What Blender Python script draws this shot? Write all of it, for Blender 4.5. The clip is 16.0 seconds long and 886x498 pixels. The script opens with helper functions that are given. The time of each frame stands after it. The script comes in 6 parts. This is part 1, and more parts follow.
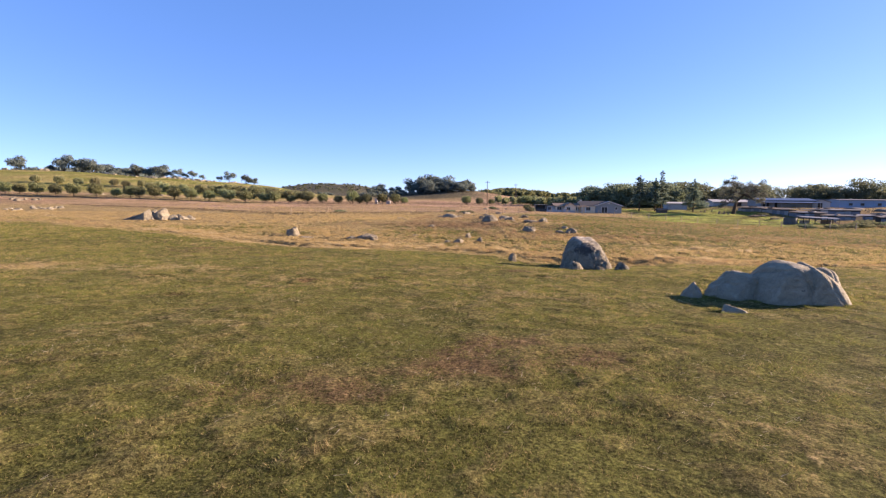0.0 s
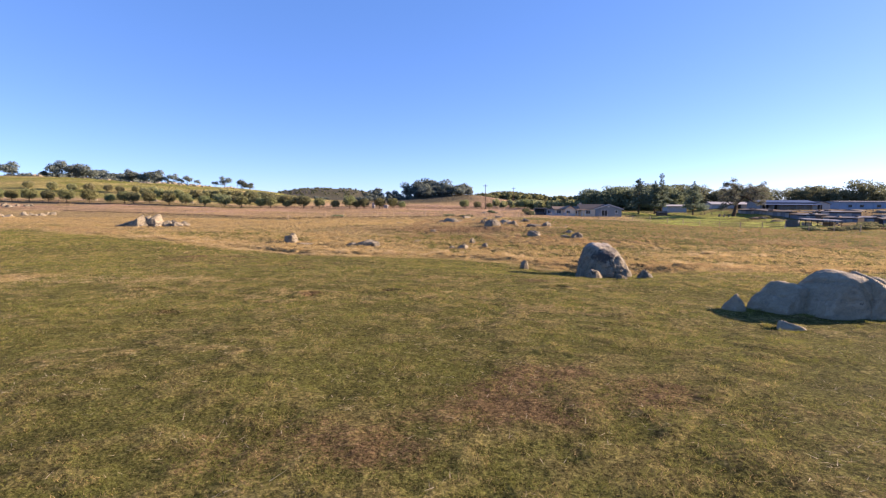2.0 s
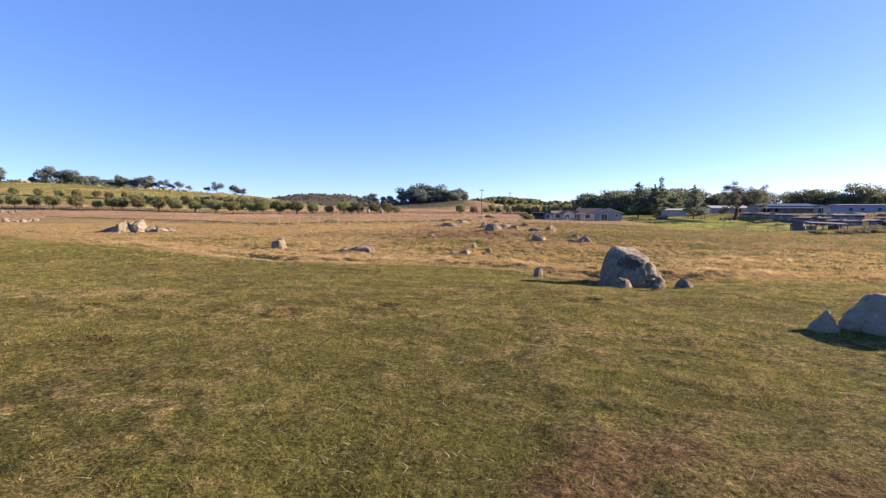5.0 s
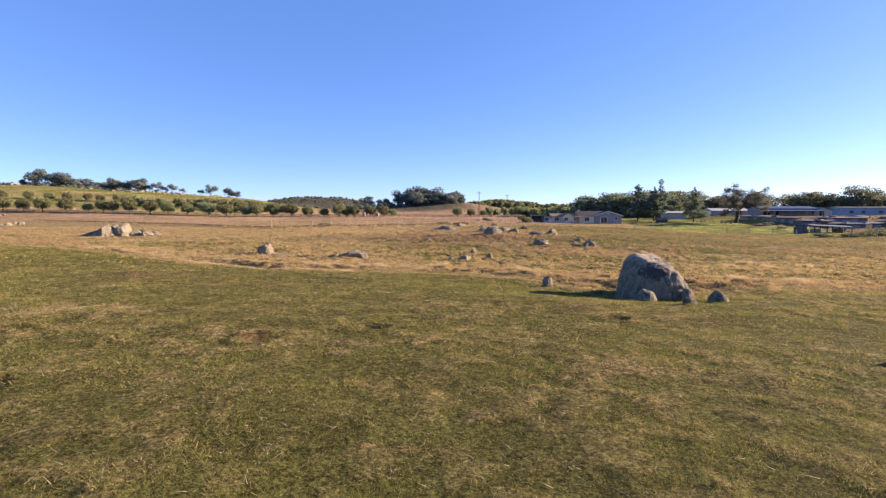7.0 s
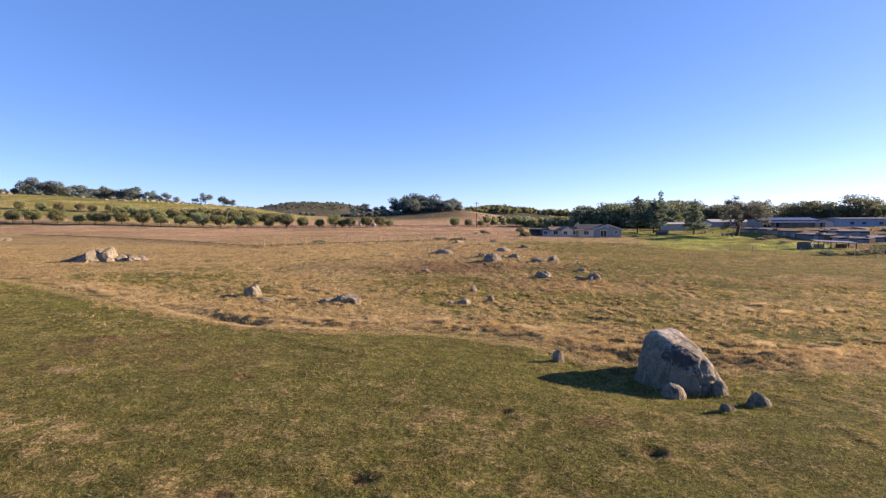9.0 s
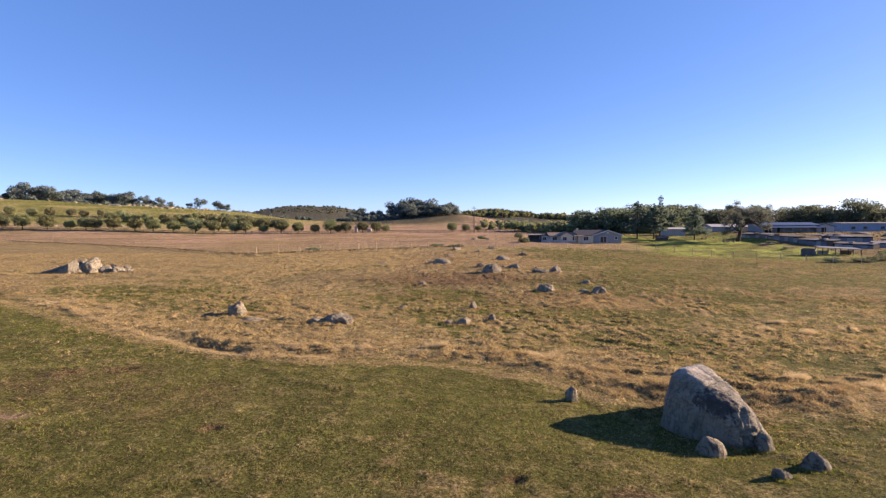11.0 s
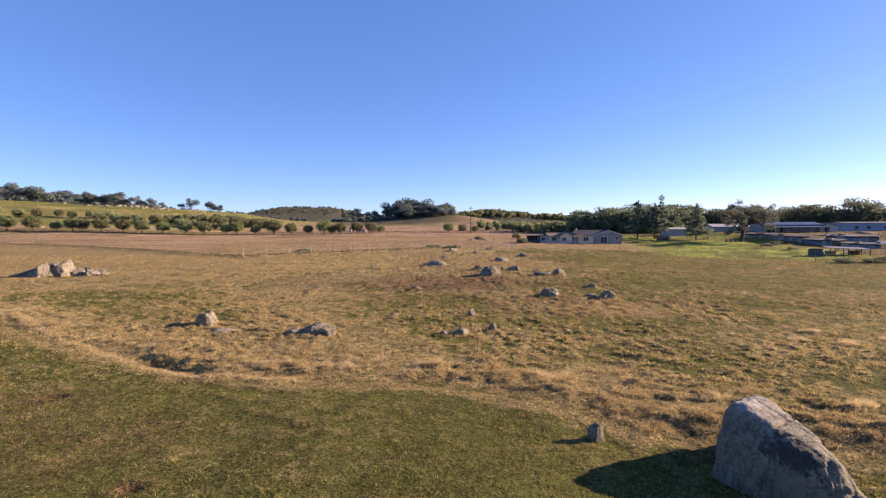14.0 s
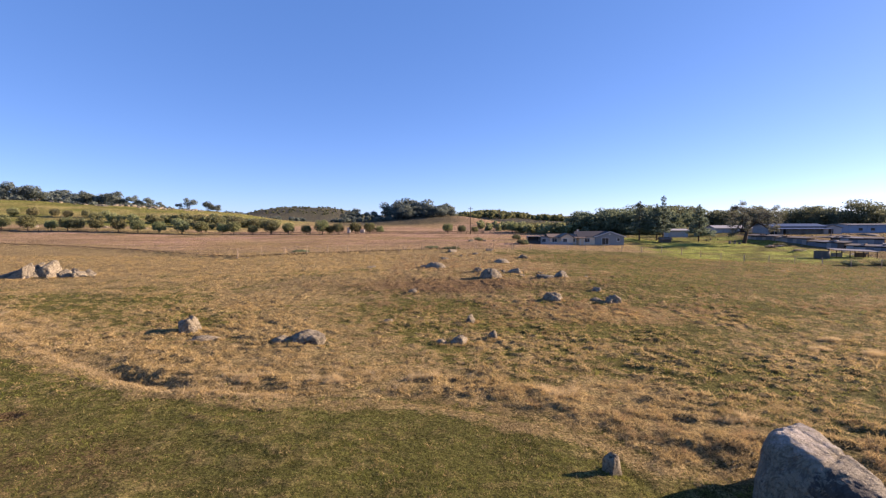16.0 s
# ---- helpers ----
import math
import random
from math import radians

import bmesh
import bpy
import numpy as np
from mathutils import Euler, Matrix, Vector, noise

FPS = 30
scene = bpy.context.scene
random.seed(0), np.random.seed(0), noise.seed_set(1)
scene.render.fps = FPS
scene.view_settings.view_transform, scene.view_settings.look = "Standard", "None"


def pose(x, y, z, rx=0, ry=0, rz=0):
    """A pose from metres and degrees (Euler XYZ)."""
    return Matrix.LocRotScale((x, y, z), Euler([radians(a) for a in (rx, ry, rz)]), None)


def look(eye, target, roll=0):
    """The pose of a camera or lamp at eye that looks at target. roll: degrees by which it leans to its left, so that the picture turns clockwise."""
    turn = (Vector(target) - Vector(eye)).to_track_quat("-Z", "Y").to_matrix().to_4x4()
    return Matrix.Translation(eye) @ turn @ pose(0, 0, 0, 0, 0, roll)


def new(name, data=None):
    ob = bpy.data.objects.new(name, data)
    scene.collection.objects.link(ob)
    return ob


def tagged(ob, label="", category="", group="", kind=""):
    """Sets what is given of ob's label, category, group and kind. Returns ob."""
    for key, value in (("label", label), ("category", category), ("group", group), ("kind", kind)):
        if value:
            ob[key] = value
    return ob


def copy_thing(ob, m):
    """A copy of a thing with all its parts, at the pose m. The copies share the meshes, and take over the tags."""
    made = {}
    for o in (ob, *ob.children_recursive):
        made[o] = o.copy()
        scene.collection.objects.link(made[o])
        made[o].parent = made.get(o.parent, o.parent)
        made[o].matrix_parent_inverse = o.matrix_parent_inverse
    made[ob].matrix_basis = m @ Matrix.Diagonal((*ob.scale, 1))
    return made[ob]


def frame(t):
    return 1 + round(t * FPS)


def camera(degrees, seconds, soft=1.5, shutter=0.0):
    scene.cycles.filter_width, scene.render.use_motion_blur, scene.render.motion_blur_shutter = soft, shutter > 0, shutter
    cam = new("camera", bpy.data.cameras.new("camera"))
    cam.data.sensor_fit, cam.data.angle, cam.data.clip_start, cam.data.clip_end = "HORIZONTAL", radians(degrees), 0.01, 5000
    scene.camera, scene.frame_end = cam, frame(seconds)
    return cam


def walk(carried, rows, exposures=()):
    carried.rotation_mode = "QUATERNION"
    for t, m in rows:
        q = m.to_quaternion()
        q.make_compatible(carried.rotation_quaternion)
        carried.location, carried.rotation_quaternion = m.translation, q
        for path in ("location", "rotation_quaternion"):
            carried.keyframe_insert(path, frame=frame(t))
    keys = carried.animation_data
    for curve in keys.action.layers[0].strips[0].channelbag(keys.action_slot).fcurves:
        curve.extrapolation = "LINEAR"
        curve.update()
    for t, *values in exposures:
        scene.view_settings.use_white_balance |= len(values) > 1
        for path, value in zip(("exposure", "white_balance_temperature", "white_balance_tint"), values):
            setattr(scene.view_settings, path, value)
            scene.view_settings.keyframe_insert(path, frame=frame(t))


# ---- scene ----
# seconds, place in metres, pitch, roll and yaw in degrees
PATH = [
    (0.0, 1.481, -6.625, 4.015, -5.803, -0.560, 1.188),
    (0.5, 1.244, -6.241, 4.047, -5.609, -0.459, 1.036),
    (1.0, 1.025, -5.812, 4.054, -5.450, -0.396, 0.958),
    (1.5, 0.805, -5.313, 4.076, -5.404, -0.325, 0.901),
    (2.0, 0.620, -4.748, 4.075, -5.364, -0.244, 0.739),
    (2.5, 0.469, -4.153, 4.040, -5.259, -0.187, 0.591),
    (3.0, 0.351, -3.572, 3.993, -5.188, -0.122, 0.563),
    (5.5, 0.000, 0.000, 3.700, -4.600, -0.022, -0.000),
    (6.0, -0.024, 0.743, 3.742, -4.509, 0.002, -0.116),
    (6.5, -0.054, 1.542, 3.736, -4.415, 0.014, -0.223),
    (7.0, -0.080, 2.366, 3.695, -4.374, -0.011, -0.276),
    (7.5, -0.108, 3.167, 3.808, -4.328, -0.051, -0.386),
    (8.0, -0.112, 3.900, 4.525, -4.197, -0.032, -0.496),
    (8.5, -0.163, 4.599, 5.710, -4.088, 0.032, -0.569),
    (9.0, -0.188, 5.314, 6.915, -3.968, 0.091, -0.644),
    (9.5, -0.206, 6.051, 7.673, -3.857, 0.143, -0.706),
    (9.7, -0.216, 6.344, 7.836, -3.827, 0.153, -0.736),
    (10.1, -0.216, 6.917, 7.860, -3.767, 0.163, -0.806),
    (12.0, -0.195, 9.603, 7.508, -3.434, 0.237, -1.195),
    (12.5, -0.155, 10.285, 7.506, -3.420, 0.274, -1.272),
    (13.0, -0.107, 11.049, 7.516, -3.404, 0.296, -1.321),
    (13.5, -0.038, 11.824, 7.507, -3.454, 0.310, -1.360),
    (14.0, 0.023, 12.598, 7.481, -3.494, 0.283, -1.403),
    (14.5, 0.074, 13.402, 7.470, -3.519, 0.256, -1.301),
    (15.0, 0.128, 14.112, 7.493, -3.525, 0.193, -1.302),
    (15.5, 0.175, 14.561, 7.500, -3.479, 0.167, -1.363),
    (16.0, 0.219, 14.808, 7.478, -3.427, 0.124, -1.441),
]
cam = camera(84.0, 16.0, soft=1.3)
walk(cam, [(t, pose(x, y, z, 90 + pitch, roll, yaw)) for t, x, y, z, pitch, roll, yaw in PATH],
     [(0.0, 1.83, 6500, 26), (7.0, 1.76, 6500, 26), (10.0, 1.61, 6500, 26), (16.0, 1.55, 6500, 26)])

# ---------------------------------------------------------------- light
SUN_AZ, SUN_EL = radians(13.0), radians(17.0)     # from +x towards +y; height above the horizon
world = bpy.data.worlds.new("sky")
scene.world = world
world.use_nodes = True
wn = world.node_tree.nodes
wn.clear()
sky = wn.new("ShaderNodeTexSky")
sky.sky_type = "NISHITA"
sky.sun_disc = False
sky.sun_elevation = SUN_EL
sky.sun_rotation = radians(90) - SUN_AZ
sky.altitude = 400
sky.air_density, sky.dust_density, sky.ozone_density = 0.56, 0.25, 2.0
bg = wn.new("ShaderNodeBackground")
bg.inputs["Strength"].default_value = 0.089
wo = wn.new("ShaderNodeOutputWorld")
grade = wn.new("ShaderNodeHueSaturation")
grade.inputs["Saturation"].default_value = 1.05
blue = wn.new("ShaderNodeMix")          # evens the sky out: a clear, dry winter day
blue.data_type = "RGBA"
blue.inputs["Factor"].default_value = 0.50
blue.inputs["B"].default_value = (0.45, 1.20, 2.98, 1)
world.node_tree.links.new(sky.outputs[0], blue.inputs["A"])
world.node_tree.links.new(blue.outputs["Result"], grade.inputs["Color"])
world.node_tree.links.new(grade.outputs[0], bg.inputs[0])
world.node_tree.links.new(bg.outputs[0], wo.inputs[0])

sun_data = bpy.data.lights.new("sun", "SUN")
sun_data.energy = 5.0
sun_data.angle = radians(0.6)
sun_data.color = (1.0, 0.815, 0.58)
sun = new("sun", sun_data)
to_sun = Vector((math.cos(SUN_EL) * math.cos(SUN_AZ), math.cos(SUN_EL) * math.sin(SUN_AZ), math.sin(SUN_EL)))
sun.matrix_world = look(to_sun * 300, (0, 0, 0))


# ---------------------------------------------------------------- the lie of the land
def lattice(ix, iy, seed):
    h = np.sin(ix * 127.1 + iy * 311.7 + seed * 74.7) * 43758.5453
    return h - np.floor(h)


def value_noise(x, y, seed=0):
    x, y = np.asarray(x, float), np.asarray(y, float)
    ix, iy = np.floor(x), np.floor(y)
    fx, fy = x - ix, y - iy
    fx, fy = fx * fx * (3 - 2 * fx), fy * fy * (3 - 2 * fy)
    a, b = lattice(ix, iy, seed), lattice(ix + 1, iy, seed)
    c, d = lattice(ix, iy + 1, seed), lattice(ix + 1, iy + 1, seed)
    return (a + (b - a) * fx) * (1 - fy) + (c + (d - c) * fx) * fy


def fbm(x, y, scale, seed=0, octaves=4):
    """About 0 to 1, middle 0.5; scale is the size in metres of the largest blots."""
    total, amp, norm = 0.0, 1.0, 0.0
    x, y = np.asarray(x, float) / scale, np.asarray(y, float) / scale
    for k in range(octaves):
        total = total + amp * value_noise(x * 0.8 - y * 0.6, x * 0.6 + y * 0.8, seed + k * 3)
        norm += amp
        amp *= 0.55
        x, y = x * 2.03, y * 2.03
    return total / norm


def smooth(a, b, v):
    u = np.clip((np.asarray(v, float) - a) / (b - a), 0, 1)
    return u * u * (3 - 2 * u)


DITCH = [(-70, 78), (-37, 53), (-24, 44), (-16.7, 39.8), (-12.6, 37.6), (-8.2, 36.6), (-4, 36.2), (0.3, 35.8), (6, 32.6), (9, 29.8), (14, 28.6), (19, 27.2), (30, 24), (60, 16)]
DX, DY = [p[0] for p in DITCH], [p[1] for p in DITCH]
HOLES = [(-16.6, 34.2, 0.45), (-19.3, 33.6, 0.4), (-8.6, 26.3, 0.4), (-13.6, 17.6, 0.5), (-2.3, 17.7, 0.42), (-5.2, 16.2, 0.5), (6.0, 19.1, 0.4), (-5.6, 16.9, 0.3), (2.2, 22.3, 0.25), (-9.5, 12.5, 0.4)]


def beyond_ditch(x, y):
    """Metres past the ditch, about square to it."""
    return (np.asarray(y, float) - np.interp(x, DX, DY)) * 0.9


def FENCE_Y(x):
    return np.interp(x, [-137, -104, -80, -59, -38.6, -27, -16, 4, 20, 48, 60], [169, 153, 140, 126, 114, 120, 126.5, 136, 136, 136, 132])


def broad_height(x, y):
    x, y = np.asarray(x, float), np.asarray(y, float)
    z = np.interp(y, [-60, 0, 8, 17, 24, 30, 36, 48, 66, 90, 110, 130, 170, 230, 300, 420], [0.6, 0.35, 0.2, 0, -0.05, -0.35, -0.55, -0.75, -0.65, -0.5, -0.35, -0.1, 0.2, 1.0, 2.0, 3.5])
    z = z + 1.05 * np.exp(-((x - 5) / 27) ** 2 - ((y - 79) / 15) ** 2)
    z = z - 0.7 * np.exp(-((y - 48) / 15) ** 2) * np.tanh(x / 30)
    z = z - 1.7 * smooth(20, 85, x) * np.exp(-((y - 122) / 42) ** 2) - 0.6 * smooth(20, 60, x) * np.exp(-((y - 70) / 30) ** 2)
    # the ground climbs to the barns
    z = z + 1.7 * smooth(146, 180, y) * smooth(98, 112, x) * (1 - smooth(205, 245, y)) * (1 - smooth(230, 300, x))
    # the orchard hill
    hill = np.interp(x, [-1200, -420, -271, -240, -215, -189, -166, -144, -130, -106, -90, -60, 0], [14, 19, 17.3, 15.9, 13.9, 12.9, 11.5, 10.2, 8.8, 4.2, 2.2, 0.7, 0])
    z = z + hill * (smooth(188, 335, y) * (1 - 0.92 * smooth(338, 470, y)) + 0.07 * smooth(150, 200, y))
    # the dark wooded ridge behind it
    z = z + np.interp(x, [-1100, -600, -513, -447, -408, -360, -314, -280, -233, -150], [8, 22, 26, 29, 24, 16, 8, 4, 3, 0]) * np.exp(-((y - 630) / 75) ** 2)
    # the wooded knoll and the dry slope beside it
    z = z + 6.0 * np.exp(-((x + 18) / 58) ** 2 - ((y - 425) / 48) ** 2)
    z = z + 4.5 * np.exp(-((x - 18) / 36) ** 2 - ((y - 385) / 55) ** 2)
    # a low bank where the pasture meets the fallow field
    z = z + 0.4 * smooth(-0.25, 0.25, y - FENCE_Y(x)) * (1 - smooth(0, 12, x)) * (1 - smooth(20, 60, y - FENCE_Y(x)))
    # the hollow round the great boulder
    z = z - 0.58 * np.exp(-((x - 10) / 5) ** 2 - ((y - 27.3) / 3.6) ** 2)
    # far hills
    z = z + 25 * np.exp(-((x + 258) / 118) ** 4 - ((y - 1050) / 160) ** 2)
    z = z + 10 * np.exp(-((x - 82) / 62) ** 2 - ((y - 750) / 120) ** 2)
    z = z + 3 * np.exp(-((x - 300) / 160) ** 2 - ((y - 760) / 130) ** 2)
    z = z + 34 * np.exp(-((x - 800) / 110) ** 2 - ((y - 1700) / 160) ** 2)
    far = np.hypot(x, y)
    z = z + smooth(700, 2600, far) * 30 * fbm(x, y, 900, 31, 3)
    return z


def hummock(x, y):
    """Lumps of matted grass a hand or two across, 0 to about 0.3, thicker in some places than in others."""
    v = fbm(np.asarray(x, float) * 0.8, y, 0.46, 5, 2)
    return np.maximum(v - 0.40, 0) * (0.35 + 0.75 * smooth(0.36, 0.66, fbm(x, y, 4.5, 8, 3)))


def height(x, y):
    x, y = np.asarray(x, float), np.asarray(y, float)
    z = broad_height(x, y)
    near = np.exp(-(np.maximum(np.hypot(x, y - 40) - 60, 0) / 60) ** 2)
    past = beyond_ditch(x, y)
    rough = 1.15 + 0.15 * smooth(-1, 4, past)
    tufty = 0.55 + 0.55 * np.exp(-((past - 3.0) / 2.6) ** 2) + 0.6 * smooth(-0.5, 2, past)
    z = z + near * rough * (0.16 * (fbm(x, y, 3.2, 1, 2) - 0.5) + 0.24 * tufty * hummock(x, y))
    z = z + 0.35 * (fbm(x, y, 14, 9, 3) - 0.5) * smooth(10, 60, np.hypot(x, y))
    # the eroded edge: a worn shelf, then a cut bank, deepest at a few places
    wobble = 1.2 * (fbm(x, y, 4.0, 21, 2) - 0.5)
    cut = smooth(0.45, 0.75, fbm(x, y * 0.4, 5.0, 23, 2)) * 0.07 * smooth(-22, -15, x) + 0.55 * np.exp(-((x + 14.0) / 2.0) ** 2) + 0.16 * np.exp(-((x + 8.5) / 1.2) ** 2)
    d = past + wobble
    z = z - near * (0.03 + 0.75 * cut) * np.exp(-((d - 0.6) / 0.6) ** 2) + near * 0.07 * np.exp(-((d - 2.2) / 0.9) ** 2)
    lawn = smooth(52, 66, x) * smooth(112, 126, y) * (1 - smooth(188, 205, y))
    z = z + lawn * (1.0 * (fbm(x, y, 9, 15, 3) - 0.5) + 0.5 * (fbm(x, y, 2.6, 17, 2) - 0.5))
    for hx, hy, hr in HOLES:
        q = ((x - hx) / hr) ** 2 + ((y - hy) / (hr * 0.7)) ** 2
        z = z - 0.15 * np.exp(-q * 1.4) + 0.07 * np.exp(-(np.sqrt(q) - 1.6) ** 2 * 3)
    return z


def ground_at(x, y):
    return float(height(x, y))


TRAILS = [([-38, -29.6, -22.6, -18.2, -14.3, -10.4, -6], [56.4, 49.4, 43.6, 41.0, 38.5, 37.2, 36.6], 0.42), ([-26.5, -23, -20, -17.5], [76, 69, 64.3, 60.4], 0.45)]


def trail(x, y):
    """Narrow trodden lines of bleached straw."""
    x, y = np.asarray(x, float), np.asarray(y, float)
    out = 0.0
    for tx, ty, w in TRAILS:
        d = (y - np.interp(x, tx, ty)) * 0.75 + 0.7 * (fbm(x, y, 2.5, 33, 2) - 0.5)
        out = out + np.exp(-(d / w) ** 2) * smooth(tx[0] - 3, tx[0], x) * (1 - smooth(tx[-1] - 1, tx[-1] + 2.5, x))
    return np.clip(out, 0, 1)


def cover(x, y):
    """How dry, how bare and how lush the ground is, each 0 to 1."""
    x, y = np.asarray(x, float), np.asarray(y, float)
    past = beyond_ditch(x, y) + 2.2 * (fbm(x, y, 5, 41, 3) - 0.5)
    blots, fine = fbm(x, y, 9, 43, 4), fbm(x, y, 2.2, 47, 3)
    field = smooth(-0.6, 1.2, past)
    streak = 0.75 * np.exp(-((x + 20) / 7) ** 2 - ((y - 20.6 - 0.1 * (x + 20)) / 1.5) ** 2) * smooth(0.3, 0.6, fine)
    dry_front = streak + 0.03 + 0.24 * smooth(0.46, 0.74, blots) * (0.4 + fine) + 0.7 * np.exp(-((past + 0.5) / 0.7) ** 2) * smooth(24, 32, y) + 0.16 * smooth(4, 15, x) * smooth(12, 18, y) + 0.06 * smooth(9, 24, y)
    band = np.exp(-((past - 3.2) / 3.6) ** 2) * (1 - 0.45 * smooth(9, 18, x))
    dry_back = (0.29 - 0.07 * smooth(10, 36, x)) + 0.42 * band + (0.40 - 0.18 * smooth(10, 30, x)) * smooth(0.36, 0.64, fbm(x * 0.7, y, 12, 53, 5)) + 0.5 * (fine - 0.5)
    dry_back = dry_back + 0.28 * np.exp(-((x + 24) / 15) ** 2 - ((y - 74) / 15) ** 2) - 0.34 * np.exp(-((x + 37) / 16) ** 2 - ((y - 63) / 8) ** 2) - 0.26 * np.exp(-((x - 9) / 9) ** 2 - ((y - 52) / 3.0) ** 2)
    dry_back = dry_back + 0.6 * np.exp(-((x - 16) / 6.5) ** 2 - ((y - 57) / 3.2) ** 2)
    dry_back = dry_back + 0.4 * smooth(78, 104, y) * (1 - smooth(-8, 24, x))
    dry = dry_front * (1 - field) + dry_back * field - 0.12 * smooth(18, 40, x) * smooth(55, 75, y)
    worn = 0.35 + 1.1 * smooth(0.35, 0.65, fbm(x, y, 1.8, 63, 3))
    bare = 0.75 * worn * np.exp(-(((x - 3.0) / 2.3) ** 2 + ((y - 4.7) / 1.7) ** 2)) + 0.42 * worn * np.exp(-(((x + 0.9) / 2.8) ** 2 + ((y - 2.5) / 1.6) ** 2))
    bare = bare + 0.40 * np.exp(-(((x + 11) / 6) ** 2 + ((y - 30) / 3.5) ** 2)) + 0.36 * np.exp(-((x + 19) / 7) ** 2 - ((y - 33) / 5) ** 2) + 0.7 * np.exp(-((x - 5.2) / 1.1) ** 2 - ((y - 21.4) / 0.6) ** 2)
    bare = bare + 0.75 * np.exp(-(((x - 2) / 16) ** 2 + ((y - 70) / 6.5) ** 2)) + 0.22 * smooth(0.55, 0.75, fbm(x, y, 7, 59, 3))
    # browner to the right: the grass's shaded sides put into the ground colour
    bare = bare + 0.26 * smooth(16, 40, x) * smooth(50, 72, y)
    for hx, hy, hr in HOLES:
        bare = bare + 0.6 * np.exp(-(((x - hx) / (hr * 2.0)) ** 2 + ((y - hy) / (hr * 1.5)) ** 2))
    bare = bare + 0.4 * np.exp(-((past - 0.6) / 0.55) ** 2) * fine
    dry, bare = dry + 0.7 * trail(x, y), bare * (1 - trail(x, y))
    # the fallow ground behind the fence, up to the orchard
    left_field = smooth(0, 5, (y - FENCE_Y(x))) * (1 - smooth(55, 70, x))
    dry = dry * (1 - left_field) + left_field * (0.95 + 0.4 * (fine - 0.5))
    bare = bare * (1 - left_field) + left_field * (0.30 + 0.6 * (fbm(x, y * 3, 30, 61, 3) - 0.5))
    rubble = smooth(102, 112, x) * smooth(112, 122, y) * (1 - smooth(188, 200, y))
    lush = (1 - 0.85 * rubble) * smooth(50, 64, x) * smooth(112, 124, y + 0.12 * x - 8) * (1 - smooth(185, 200, y)) * (0.10 + 0.90 * smooth(0.38, 0.64, fbm(x, y, 5, 95, 5)))
    dry, bare = dry * (1 - lush), bare * (1 - 0.8 * lush) + 0.85 * rubble
    yard = np.exp(-((x - 42) / 20) ** 2 - ((y - 152) / 9) ** 2)
    dry, bare = dry + 0.4 * yard, bare * (1 - 0.7 * yard)
    # the hill behind the orchard
    hill = smooth(205, 235, y + 0.1 * (x + 150)) * smooth(-60, -110, x)
    dry = dry * (1 - hill) + hill * (0.42 + 1.0 * (fbm(x, y * 2, 22, 67, 4) - 0.5))
    bare = bare * (1 - hill) + hill * 0.25 * smooth(0.5, 0.8, fine)
    lush = lush + hill * (0.30 + 0.7 * (blots - 0.5))
    # green under the knoll's trees, olive scrub on the far hills
    wild = np.maximum(np.exp(-((x + 12) / 58) ** 2 - ((y - 412) / 24) ** 2), smooth(450, 560, y))
    dry, bare, lush = dry * (1 - 0.85 * wild), bare * (1 - wild), lush * (1 - wild)
    return np.clip(dry, 0, 1), np.clip(bare, 0, 1), np.clip(lush, 0, 1)


def fallow(x, y):
    """How far the ground is pale, pinkish tilled earth: the field before the orchard, the house's yard, the slope by the knoll."""
    x, y = np.asarray(x, float), np.asarray(y, float)
    field = smooth(0, 4, y - FENCE_Y(x)) * (0.45 + 0.55 * smooth(6, 40, y - FENCE_Y(x) + 40 * (fbm(x, y, 20, 86, 3) - 0.5))) * (1 - smooth(44, 62, x)) * (1 - smooth(290, 330, y) * smooth(20, -60, x))
    field = field * (1 - smooth(212, 232, y + 0.1 * (x + 150)) * smooth(-70, -100, x)) * (1 - smooth(405, 430, y)) * (1 - smooth(322, 340, y) * smooth(28, 8, x))
    strip = np.exp(-((y - 235 - 0.02 * (x + 150)) / 8) ** 2) * smooth(-60, -90, x) * (0.35 + 0.65 * smooth(0.4, 0.6, fbm(x, y, 6, 85, 3)))
    return np.clip(0.9 * np.exp(-((x + 17.3) / 0.8) ** 2 - ((y - 27.7) / 0.4) ** 2) + field * (0.62 + 1.5 * (fbm(x, y * 2.5, 26, 83, 5) - 0.5) + 1.1 * (fbm(x * 0.3, y * 2.0, 5, 87, 3) - 0.5)) + 0.8 * strip, 0, 1)


def brush(x, y):
    """How far low dark brush covers the ground: the far hills and the knoll's shoulder."""
    x, y = np.asarray(x, float), np.asarray(y, float)
    return np.clip(smooth(450, 600, y) * (0.92 + 0.5 * (fbm(x, y, 60, 81, 3) - 0.5)) + 1.2 * np.exp(-((x + 22) / 50) ** 4 - ((y - 385) / 50) ** 4) * (0.7 + 0.6 * (fbm(x, y, 14, 89, 3) - 0.3)), 0, 1)


